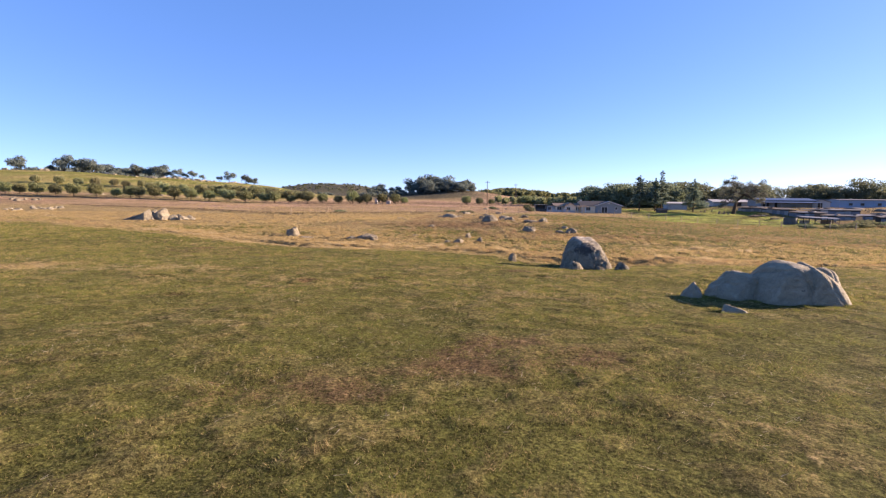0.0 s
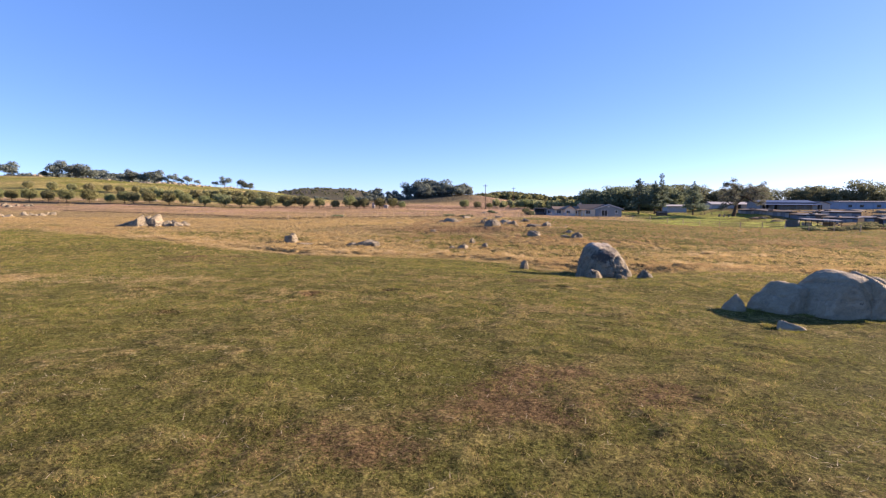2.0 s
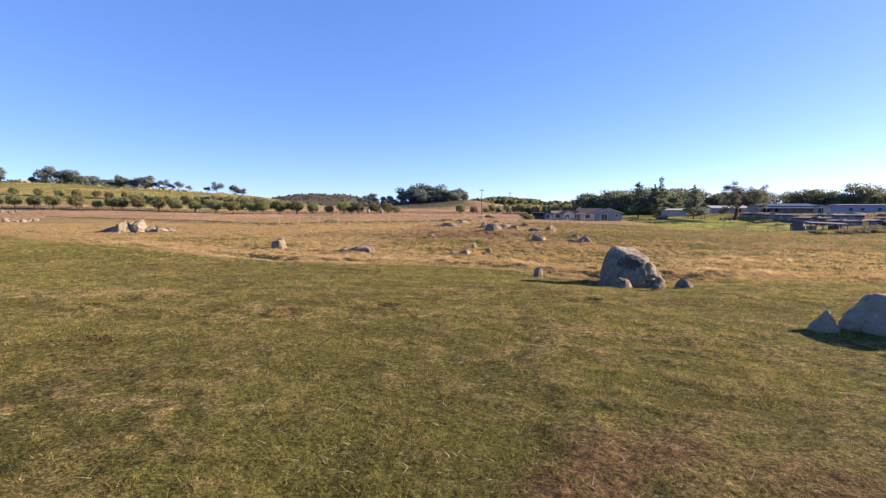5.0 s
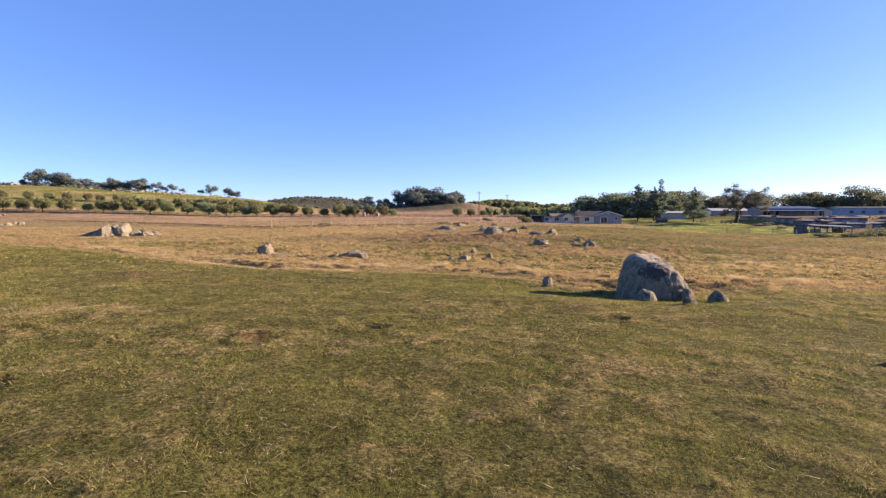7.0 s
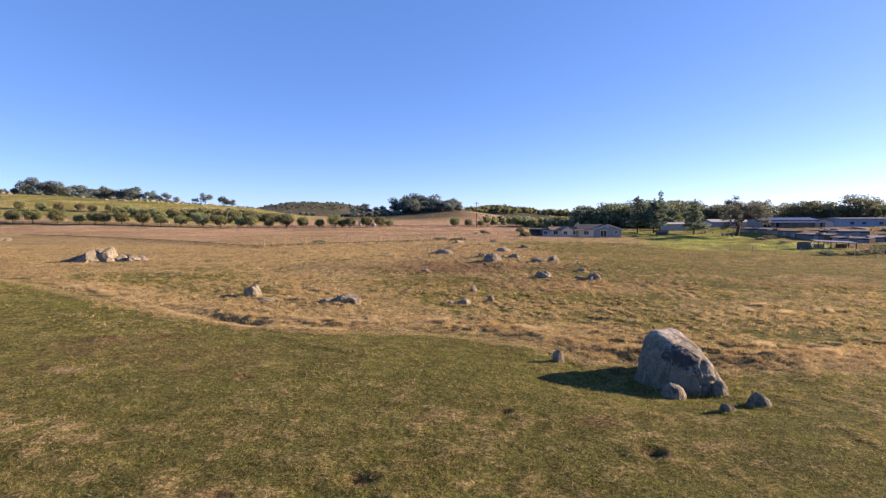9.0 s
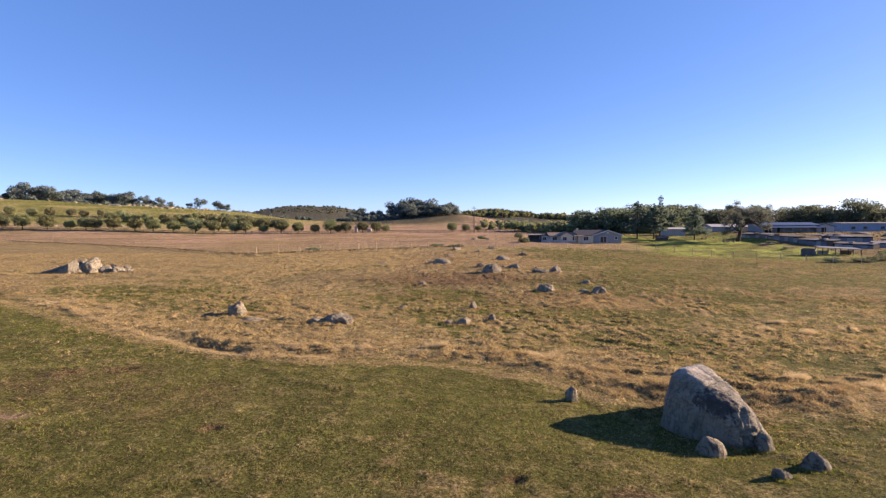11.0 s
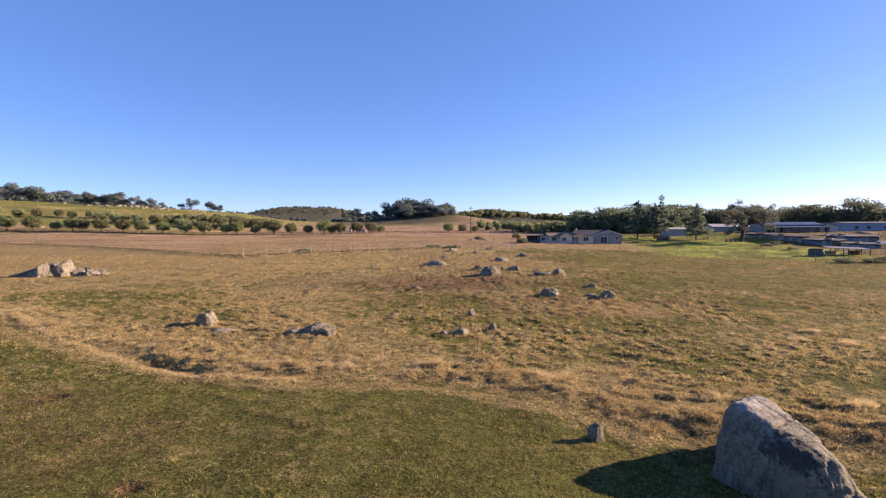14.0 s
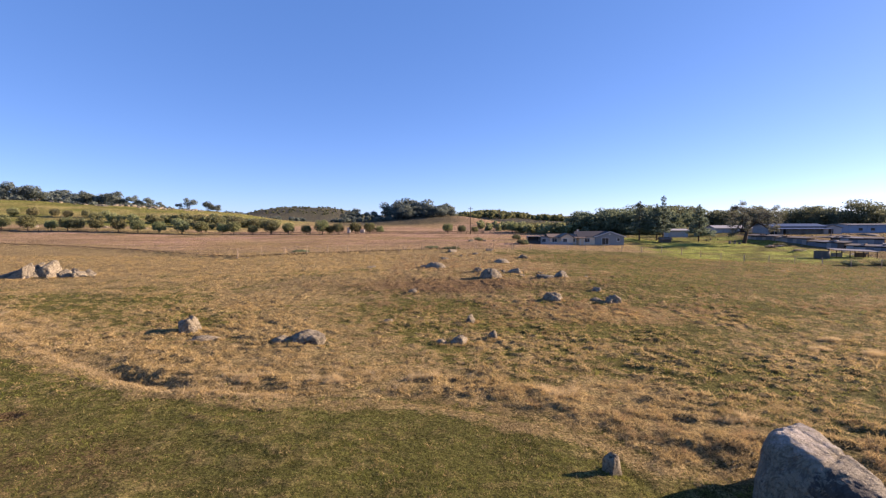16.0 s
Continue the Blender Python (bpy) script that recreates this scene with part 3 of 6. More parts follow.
# ---------------------------------------------------------------- rocks
def rock_mesh(name, size, seed, planes=(), sharp=26.0, rough=0.05, cracks=(), most=7):
    """A weathered block: a soft meeting of flat faces, worn by noise. size: full width, depth, and height above ground.
    planes: (normal, distance) in a unit block, or with no size (normal, point) in metres; cracks: (normal, offset, depth)."""
    rng = np.random.default_rng(seed)
    metres, size = size is None, size or (5, 5, 2)
    sub = 7 if metres or max(size) > 6 else 6 if max(size) > 2.6 else (5 if max(size) > 1.2 else 4)
    sub = min(sub, most)
    bm = bmesh.new()
    bmesh.ops.create_icosphere(bm, subdivisions=sub, radius=1.0)
    dirs = np.array([v.co[:] for v in bm.verts])
    dirs /= np.linalg.norm(dirs, axis=1)[:, None]
    faces = list(planes)
    if not faces:
        for k in range(11):
            a = 2 * math.pi * (k + rng.uniform(-0.4, 0.4)) / (6 if k < 6 else 5)
            t = rng.uniform(-0.15, 0.45) if k < 6 else rng.uniform(0.5, 1.25)
            faces.append(((math.cos(a) * math.cos(t), math.sin(a) * math.cos(t), math.sin(t)), rng.uniform(0.66, 1.0)))
        a = rng.uniform(0, 2 * math.pi)
        for k in range(2):
            faces.append(((math.cos(a) * rng.uniform(0.1, 0.75), math.sin(a) * rng.uniform(0.1, 0.75), 1.0), rng.uniform(0.46, 0.66)))
            a += math.pi + rng.uniform(-0.9, 0.9)
    faces = faces + [((0, 0, -1), 0.55)]
    acc = np.zeros(len(dirs))
    for nrm, d in faces:
        nrm = np.array(nrm) / np.linalg.norm(nrm)
        d = float(nrm @ np.array(d)) / 2.4 if isinstance(d, tuple) else d
        acc += (np.maximum(dirs @ nrm, 0) / d) ** sharp
    r = acc ** (-1 / sharp)
    pts = dirs * r[:, None]
    for nrm, off, deep in cracks:
        nrm = np.array(nrm) / np.linalg.norm(nrm)
        dist = pts @ nrm - off + 0.03 * np.sin(pts[:, 2] * 7 + pts[:, 0] * 3)
        pts *= (1 - deep * np.exp(-(dist / 0.035) ** 2))[:, None]
    for k in range(3 if not cracks else 1):      # joints
        nrm = rng.normal(size=3) * (1, 1, 0.6)
        nrm /= np.linalg.norm(nrm)
        dist = pts @ nrm - rng.uniform(-0.45, 0.45) + 0.05 * np.sin(pts[:, 2] * 5 + pts[:, 1] * 4 + k)
        pts *= (1 - 0.05 * np.exp(-(dist / 0.04) ** 2))[:, None]
    off = Vector((seed * 3.7, seed * 1.3, 0))
    wear = np.array([noise.fractal(Vector(p) * 1.7 + off, 0.9, 2.1, 5) for p in pts])
    fine = np.array([noise.fractal(Vector(p) * 6.0 + off, 0.8, 2.1, 3) for p in pts])
    chip = np.array([noise.ridged_multi_fractal(Vector((p[0] * 2.8, p[1] * 2.8, p[2] * 1.6)) + off, 0.9, 2.2, 4, 1.0, 2.0) for p in pts]) - 1.2
    pits = np.array([noise.fractal(Vector((p[0] * 13, p[1] * 13, p[2] * 8)) + off, 0.7, 2.1, 3) for p in pts])
    pts = pts * (1 + rough * wear + rough * 0.22 * fine - rough * 0.28 * chip + rough * 0.12 * pits)[:, None]
    if metres:
        tris = np.array([[v.index for v in f.verts] for f in bm.faces])
        bm.free()
        return tri_mesh(name, pts * 2.4, tris, True)
    top, lo, hi = pts[:, 2].max(), pts.min(0), pts.max(0)
    pts[:, :2] = (pts[:, :2] - (lo + hi)[:2] / 2) / (hi - lo)[:2]
    pts[:, 2] /= top
    pts[:, 2] = np.where(pts[:, 2] < 0, pts[:, 2] * 0.6, pts[:, 2])
    pts = pts * np.array(size)
    tris = np.array([[v.index for v in f.verts] for f in bm.faces])
    bm.free()
    return tri_mesh(name, pts, tris, True)


ROCKS = []       # where rocks stand, for the tufts round their feet


def rock(name, x, y, size, seed, mat, label, turn=0.0, group="", category="boulder", sink=0.08, **shape):
    ROCKS.append((x, y, max(size[:2]) if size else 4.6))
    ob = part(name, rock_mesh(name, size, seed, most=7 if y < 40 else 5 if y < 100 else 4, **shape), mat, None, label, (x, y, ground_at(x, y) - sink), turn)
    return tagged(ob, category=category, group=group)


DOME = [((math.cos(k * 0.785), math.sin(k * 0.785), 0.25), 0.92 + 0.06 * ((k * 3) % 4 - 1.5)) for k in range(8)] + [((math.cos(k * 1.26 + 0.3), math.sin(k * 1.26 + 0.3), 1.0), 0.88) for k in range(5)] + [((0.05, 0, 1), 0.84)]

# the great boulder: a steep shaded face, a blunt top, a slope that falls away to one side
BX, BY, BZ = 10.4, 26.8, 0.15


def boulder_faces(*faces):
    return [(n, (p[0] - BX, p[1] - BY, p[2] - BZ)) for n, p in faces]


boulder = rock("boulder", BX, BY, None, 3, M_BOULDER, "big grey granite boulder with dark stains and a sloping top coloured sunlit-pale", 0, sharp=12, rough=0.065,
     planes=boulder_faces(((-0.96, -0.23, 0.17), (9.36, 26.55, 0.33)), ((-0.84, -0.54, 0.10), (9.60, 26.29, 0.25)), ((0.12, -0.97, 0.23), (10.60, 25.12, 0.55)), ((0.10, -0.18, 0.98), (10.51, 26.61, 1.22)),
                          ((-0.35, -0.61, 0.71), (9.94, 26.00, 1.08)), ((0.03, 0.09, 1.00), (10.46, 26.95, 1.79)), ((-0.70, -0.21, 0.69), (9.69, 26.59, 0.85)), ((-0.46, 0.55, 0.70), (9.53, 27.85, 1.48)), ((0.89, -0.14, 0.43), (11.55, 26.62, 0.71)), ((0.62, 0.05, 0.78), (11.52, 26.88, 1.56)), ((0.85, 0.28, 0.45), (12.26, 27.41, 1.13)),
                          ((-0.74, 0.66, 0.07), (9.20, 27.87, 0.27)), ((0.10, 0.95, 0.29), (10.67, 29.50, 0.98))),
     cracks=[((0.8, 0.6, -0.05), -0.36, 0.06), ((-0.2, 1.0, 0.05), 0.36, 0.02), ((0.85, -0.5, 0.1), 0.52, 0.03), ((0.95, 0.2, 0.1), 0.30, 0.03)])
boulder.location.z = BZ
rock("rock", 9.25, 24.45, (1.15, 1.2, 0.66), 11, M_GRANITE, "wedge of grey granite leaning against the big boulder", -28, "rocks round the big boulder", "rock", sharp=9, planes=DOME, rough=0.07)
rock("rock", 11.3, 24.8, (0.75, 1.0, 0.66), 12, M_GRANITE, "split granite stone beside the big boulder", -20, "rocks round the big boulder", "rock", sharp=9, planes=DOME, rough=0.07)
rock("rock", 11.75, 23.0, (1.0, 0.85, 0.6), 13, M_GRANITE_DARK, "pointed grey rock in grass near the boulder", 35, "rocks round the big boulder", "rock", sharp=7, rough=0.07,
     planes=[((-0.5, -0.4, 0.75), 0.62), ((0.5, -0.2, 0.8), 0.66), ((0.1, 0.6, 0.75), 0.7), ((0.95, 0.1, 0.25), 0.9), ((-0.95, 0, 0.25), 0.9), ((0.1, -0.95, 0.2), 0.9), ((0, 1, 0.2), 0.9)])
rock("rock", 10.2, 22.35, (0.7, 0.5, 0.38), 14, M_GRANITE_DARK, "low dark rock half sunk in grass", -10, "rocks round the big boulder", "rock")
rock("rock", 5.95, 29.85, (0.60, 0.5, 0.70), 46, M_TAN, "small upright pale rock standing in short grass", 15, "", "rock", sharp=22, rough=0.07,
     planes=[((-0.25, -0.1, 0.96), 0.8), ((0.3, 0.1, 0.95), 0.9), ((0.95, 0.1, 0.1), 0.85), ((-0.93, -0.2, 0.2), 0.85), ((0.1, -0.95, 0.2), 0.85), ((0, 1, 0.2), 0.85), ((0.6, -0.6, 0.5), 0.95)])

# the outcrop split by cracks
rock("outcrop", 14.7, 13.1, (3.3, 2.5, 1.66), 27, M_SMOOTH, "rounded smooth blue-grey granite dome split by a crack", 0, "split outcrop", sharp=11, rough=0.022, cracks=[((1, 0, 0), 3.0, 0.01)],
     planes=[((-0.55, -0.12, 0.83), 0.70), ((-0.15, -0.05, 0.98), 0.66), ((0.25, 0, 0.97), 0.70), ((-0.9, -0.2, 0.35), 0.92), ((0.95, -0.1, 0.15), 0.82), ((0.0, -0.92, 0.35), 0.85), ((-0.5, -0.8, 0.3), 0.95), ((0.1, -0.6, 0.8), 0.86), ((0, 1, 0.2), 0.85)])
rock("outcrop", 16.0, 12.75, (2.1, 2.2, 1.58), 22, M_SMOOTH, "smooth sloping granite block split off the dome", -6, "split outcrop", sharp=9, rough=0.016, cracks=[((1, 0, 0), 3.0, 0.01)],
     planes=[((-0.95, -0.1, 0.25), 0.72), ((0.35, -0.1, 0.93), 0.72), ((0.75, -0.2, 0.6), 0.84), ((0.97, 0, 0.2), 1.0), ((-0.1, -0.95, 0.25), 0.85), ((0.4, -0.8, 0.5), 0.9), ((0, 1, 0.2), 0.85)])
rock("outcrop", 13.1, 13.7, (1.9, 1.7, 1.15), 23, M_SMOOTH, "low angular granite block leaning at the outcrop's end", 10, "split outcrop", sharp=14, rough=0.05,
     planes=[((-0.45, -0.2, 0.88), 0.6), ((0.1, -0.1, 0.98), 0.85), ((-0.9, -0.3, 0.3), 0.85), ((0.95, 0.1, 0.2), 0.9), ((0.1, -0.95, 0.2), 0.85), ((0, 1, 0.2), 0.85)])
rock("outcrop", 17.1, 14.3, (1.7, 1.9, 1.3), 24, M_SMOOTH, "cracked pale granite block behind the outcrop", 20, "split outcrop", sharp=8, rough=0.03, planes=DOME, cracks=[((0.9, -0.3, 0.1), 0.2, 0.06)])
rock("rock", 11.55, 13.9, (1.05, 0.8, 0.72), 25, M_SMOOTH, "pointed rock beside the outcrop", 0, "", "rock", sharp=12,
     planes=[((-0.6, -0.2, 0.75), 0.6), ((0.55, -0.3, 0.75), 0.6), ((0, 0.6, 0.7), 0.7), ((0.95, 0, 0.3), 0.9), ((-0.95, 0, 0.3), 0.9), ((0, -0.95, 0.3), 0.9)])
rock("rock", 11.4, 10.75, (0.95, 0.6, 0.34), 26, M_SMOOTH, "small flat stone in the grass", 0, "", "rock")

# the pale outcrop at the left
OUTCROP = "pale stones of the low outcrop"
SLAB = [((-0.42, -0.12, 0.9), 0.42), ((0.98, -0.1, 0.1), 0.9), ((0.1, -0.97, 0.25), 0.8), ((0, 1, 0.2), 0.8), ((-1, 0, 0.2), 1.0), ((-0.5, -0.75, 0.4), 0.85)]
rock("outcrop", -58.2, 85.3, (7.2, 3.6, 2.1), 31, M_GRANITE_DARK, "long dark granite slab of a low outcrop", 8, OUTCROP, sharp=30, planes=SLAB)
rock("outcrop", -56.4, 83.7, (5.0, 2.6, 2.25), 32, M_GRANITE_PALE, "pale slanting granite slab", -14, OUTCROP, sharp=30, planes=[((-0.62, -0.2, 0.75), 0.5), ((0.9, -0.25, 0.3), 0.8), ((0.15, -0.9, 0.4), 0.75), ((0, 1, 0.2), 0.8), ((-1, 0, 0.2), 1.0)])
rock("outcrop", -53.8, 85.4, (4.2, 2.8, 2.35), 33, M_GRANITE_PALE, "square pale granite block", 10, OUTCROP, sharp=34, planes=[((-0.34, -0.12, 0.93), 0.58), ((0.12, -0.2, 0.97), 0.74), ((0.86, -0.2, 0.46), 0.80), ((0.05, -0.98, 0.15), 0.8), ((0, 1, 0.2), 0.8), ((-0.97, 0, 0.2), 0.9), ((0.5, -0.5, 0.7), 0.95)])
rock("rock", -51.1, 84.8, (2.3, 1.6, 1.15), 34, M_GRANITE_PALE, "pale stone beside the low outcrop", 0, OUTCROP, "rock")
for x, y, w, h in ((-52.1, 83.6, 1.6, 0.9), (-50.4, 85.9, 1.5, 1.3), (-49.4, 84.2, 1.2, 0.8), (-48.3, 86.0, 1.6, 1.1), (-47.4, 85.0, 1.0, 0.7)):
    rock("rock", x, y, (w, w * 0.8, h), int(-x * 9), M_GRANITE_PALE, "low pale stone beside the low outcrop", x * 17 % 80, OUTCROP, "rock", sharp=14, rough=0.09)
rock("rock", -49.3, 84.9, (2.3, 1.5, 0.95), 35, M_GRANITE_PALE, "low pale stone beside the low outcrop", 30, OUTCROP, "rock")

# stones strewn over the pasture: place, width, height
STONES = [
    (-17.2, 50.1, 2.0, 1.35), (-15.1, 47.6, 2.2, 0.45), (-8.0, 47.1, 2.7, 0.85), (-9.5, 46.8, 1.5, 0.5), (-3.2, 53.2, 0.85, 0.42), (3.4, 53.5, 0.9, 0.82),
    (2.1, 47.4, 1.3, 0.68), (1.0, 47.1, 0.9, 0.5), (4.5, 48.4, 0.8, 0.68), (0.9, 86.2, 3.4, 1.05), (-0.9, 86.4, 1.4, 0.6), (7.6, 74.8, 3.0, 1.42),
    (6.5, 79.5, 1.2, 0.75), (11.2, 79.0, 2.3, 0.9), (9.8, 79.6, 1.1, 0.5), (11.7, 76.0, 1.0, 0.47), (16.1, 75.0, 2.3, 0.95), (14.2, 74.4, 2.2, 0.55),
    (12.2, 62.3, 2.0, 1.05), (17.7, 61.5, 2.0, 1.08), (16.5, 62.0, 1.5, 0.5), (18.0, 66.9, 1.2, 0.6), (-1.7, 66.0, 1.0, 0.58), (2.9, 110.0, 1.5, 0.6),
    (9.9, 121.5, 1.7, 0.65), (12.8, 102.0, 3.1, 1.0), (18.9, 113.0, 2.2, 0.9), (6.5, 116.0, 1.2, 0.5), (-9.0, 91.5, 1.9, 0.48), (3.0, 88.8, 0.6, 0.45),
    (-38.4, 113.6, 0.9, 0.5), (-36.6, 113.9, 0.8, 0.45), (3.9, 90.9, 0.7, 0.38), (60.5, 97.3, 1.6, 0.3), (19.6, 75.5, 0.9, 0.4), (14.6, 78.4, 0.8, 0.4), (8.0, 93.5, 1.0, 0.4), (5.3, 128.0, 2.6, 0.9), (14.2, 131.0, 2.2, 0.8), (13.5, 178.0, 2.2, 0.9), (18.2, 178.0, 1.6, 0.7), (21.5, 180.0, 1.2, 0.5),
]
KINDS = [(M_TAN, "grey granite rock half sunk in dry grass"), (M_GRANITE_PALE, "weathered pale-grey rock in dry grass"), (M_GRANITE, "grey rock half sunk in the pasture")]
for k, (x, y, w, h) in enumerate(STONES):
    mat, label = KINDS[(k * 5 + 1) % 3]
    size = "low flat " if h < 0.36 * w else ("large " if w > 1.9 else "small ")
    shape = dict(planes=DOME, sharp=8, rough=0.035) if k in (9, 11, 25) else dict(sharp=(16 if k in (0, 2) else 9 + 3 * (k % 4)), rough=(0.15 if k in (0, 2) else 0.12))
    rock("rock", x, y, (w * 1.08, w * 0.85, h * 0.86), 50 + k, mat, size + label, (k * 47) % 60 - 30, "stones strewn over the pasture", "rock", **shape)

# low stones that break the turf far off along the fence, and darker ones at the orchard's foot
FAR_STONES = [(-119.6, 124.5, 1.7, 0.6), (-121.5, 128.0, 1.3, 0.7), (-114.6, 121.2, 1.5, 0.6), (-116.3, 124.7, 1.8, 0.8), (-126.5, 141.0, 1.6, 1.0), (-121.0, 135.0, 2.0, 0.7), (-121.6, 138.0, 1.4, 0.8), (-115.6, 132.6, 2.4, 0.7),
              (-114.4, 133.2, 2.0, 1.0), (-119.8, 141.5, 1.6, 0.9), (-118.6, 142.2, 1.9, 1.0), (-183.0, 197.0, 3.0, 1.4), (-175.0, 190.0, 3.6, 1.2), (-179.0, 198.5, 2.2, 1.0), (-172.8, 195.5, 2.6, 0.9), (-173.5, 199.0, 2.0, 1.0)]
for k, (x, y, w, h) in enumerate(FAR_STONES):
    far = y > 180
    rock("rock", x, y, (w, w * 0.75, h), 260 + k, M_GRANITE_DARK if far else M_GRANITE_PALE, "dark weathered rock at the orchard's foot" if far else "low pale stone breaking through dry turf", (k * 37) % 60, "stones far off along the fence", "rock", 0.1, sharp=12, rough=0.09)

# pale outcrops along the orchard hill's crest
CREST = [(-304, 326, 4, 1.4), (-297, 327, 3, 1.1), (-290, 326, 2.5, 0.9), (-279, 326, 4, 1.5), (-273, 324, 3, 1.1), (-246, 327, 3, 0.9), (-236, 329, 4, 1.2), (-230, 328, 2.5, 0.9), (-214, 327, 3, 0.8), (-197, 330, 4, 1.3), (-193, 328, 3, 1.0), (-186, 330, 3.5, 1.2),
         (-180, 329, 3, 0.9), (-175, 330, 3.5, 1.1), (-168, 328, 3, 0.8), (-150, 326, 3, 0.8), (-160, 240, 2.6, 1.0), (-143, 236, 2.2, 0.8), (-171, 233, 2.4, 0.9), (-125, 235, 2.0, 0.8)]
crest_rng = random.Random(3)
CREST += [(crest_rng.uniform(-222, -138), crest_rng.uniform(318, 331), crest_rng.uniform(1.2, 3.2), crest_rng.uniform(0.5, 1.2)) for k in range(34)]
for k, (x, y, w, h) in enumerate(CREST):
    rock("rock", x, y, (w, w * 0.7, h), 120 + k, M_GRANITE_PALE, "pale granite outcrop on the orchard hill", (k * 31) % 50, "pale outcrops on the orchard hill", "rock", 0.1, sharp=12)

# ---------------------------------------------------------------- trees
def leaf_cloud(rng, blobs, count, leaf):
    """Small leaf sprays spread through blobs (x, y, z, rx, ry, rz), denser towards their skins: verts, tris."""
    blobs = np.asarray(blobs, float)
    vol = blobs[:, 3] * blobs[:, 4] + blobs[:, 3] * blobs[:, 5]
    pick = rng.choice(len(blobs), count, p=vol / vol.sum())
    d = rng.normal(size=(count, 3))
    d /= np.linalg.norm(d, axis=1)[:, None]
    r = rng.uniform(0.45, 1.08, count) ** 0.6
    c = blobs[pick, :3] + d * r[:, None] * blobs[pick, 3:]
    n = d + rng.normal(scale=0.42, size=(count, 3))
    n /= np.linalg.norm(n, axis=1)[:, None]
    u = np.cross(n, rng.normal(size=(count, 3)))
    u /= np.linalg.norm(u, axis=1)[:, None]
    v = np.cross(n, u)
    s = leaf * rng.uniform(0.55, 1.35, count)[:, None]
    verts = np.stack([c - u * s, c + v * s * 0.62, c + u * s, c - v * s * 0.62], 1).reshape(-1, 3)
    q = np.arange(count)[:, None] * 4 + np.arange(4)
    return verts, quads_to_tris(q)


def limb(rng, a, b, r0, r1, bend=0.12, steps=5):
    a, b = np.asarray(a, float), np.asarray(b, float)
    t = np.linspace(0, 1, steps)[:, None]
    sway = rng.normal(scale=bend * np.linalg.norm(b - a), size=3)
    pts = a + (b - a) * t + sway * np.sin(t * math.pi) * 0.7
    return tube(pts, np.linspace(r0, r1, steps), 6)


def broadleaf(name, high, wide, seed, leaf_mat, label, category="tree", leaves=1500, leaf=0.36, clear=0.22, blobs=9, gaps=0.0, trunk_r=None):
    """A round-headed tree: trunk, limbs, and a crown of many sprays. Base at the origin."""
    rng = np.random.default_rng(seed)
    tree = tagged(new(name), label, category)
    r = trunk_r or high * 0.028
    fork = np.array([rng.normal(scale=0.02) * high, rng.normal(scale=0.02) * high, high * clear])
    pieces = [tube([(0, 0, -0.3), (0, 0, 0.1), fork * 0.5 + (rng.normal() * 0.04 * high, 0, 0), fork], [r * 1.5, r * 1.2, r, r * 0.85], 8)]
    cloud, mid, half = [], high * (clear + 1) / 2, high * (1 - clear) / 2
    for k in range(blobs):
        a = 2 * math.pi * (k * 0.618 + rng.uniform(-0.06, 0.06))
        up = -0.75 + 1.6 * ((k * 0.37 + rng.uniform(0, 0.2)) % 1.0)
        flat = math.sqrt(max(0.05, 1 - min(abs(up), 0.97) ** 2))
        rad = wide * 0.5 * 0.66 * flat * rng.uniform(0.7, 1.1)
        c = np.array([math.cos(a) * rad, math.sin(a) * rad, mid + up * half * 0.62])
        size = wide * rng.uniform(0.17, 0.26) * (1 - gaps)
        cloud.append((*c, size * rng.uniform(0.95, 1.3), size * rng.uniform(0.95, 1.3), min(size * rng.uniform(0.75, 1.0), half * 0.6)))
        if k % 2 == 0 or blobs < 8:
            pieces.append(limb(rng, fork * rng.uniform(0.75, 1.0), c, r * 0.55, r * 0.12))
    cloud.append((0, 0, mid, wide * 0.30 * (1 - gaps), wide * 0.30 * (1 - gaps), half * 0.6 * (1 - gaps)))
    v, f = joined(pieces)
    part("trunk", tri_mesh("trunk", v, f, True), M_BARK, tree)
    v, f = leaf_cloud(rng, cloud, leaves, leaf)
    part("crown", tri_mesh("crown", v, f), leaf_mat, tree)
    return tree


def conifer(high, wide, seed, label, tiers=25, ragged=0.6, clear=0.2, top=0.12):
    """A dark conifer: straight trunk, drooping boughs of needle sprays in uneven tiers."""
    rng = np.random.default_rng(seed)
    tree = tagged(new("conifer"), label, "conifer")
    v, f = tube([(0, 0, -0.3), (0, 0, high * 0.4), (0.05 * wide, 0, high * 0.75), (0.03 * wide, 0, high * 0.985)], [0.26, 0.19, 0.10, 0.03], 8)
    boughs, pieces = [], [(v, f)]
    for k in range(tiers):
        t = k / (tiers - 1)
        z = high * (clear + (0.98 - clear) * t)
        reach = wide * 0.5 * (top + (1 - t) ** 0.72) * rng.uniform(1 - ragged, 1.1)
        for j in range(5 if t < 0.7 else 4):
            a = rng.uniform(0, 2 * math.pi)
            rr = reach * rng.uniform(0.7, 1.1)
            tip = np.array([math.cos(a) * rr, math.sin(a) * rr, z + rr * rng.uniform(-0.15, 0.18)])
            base = np.array([0, 0, z])
            if j < 2:
                pieces.append(limb(rng, base, tip, 0.06, 0.015, 0.05, 4))
            for q in (0.45, 0.72, 0.95):
                c = base + (tip - base) * q
                boughs.append((*c, 0.17 * rr + 0.16, 0.17 * rr + 0.16, 0.10 + 0.06 * rr))
    v, f = joined(pieces)
    part("trunk", tri_mesh("trunk", v, f, True), M_BARK, tree)
    v, f = leaf_cloud(rng, boughs, 9000, 0.19)
    part("crown", tri_mesh("crown", v, f), M_PINE, tree)
    return tree


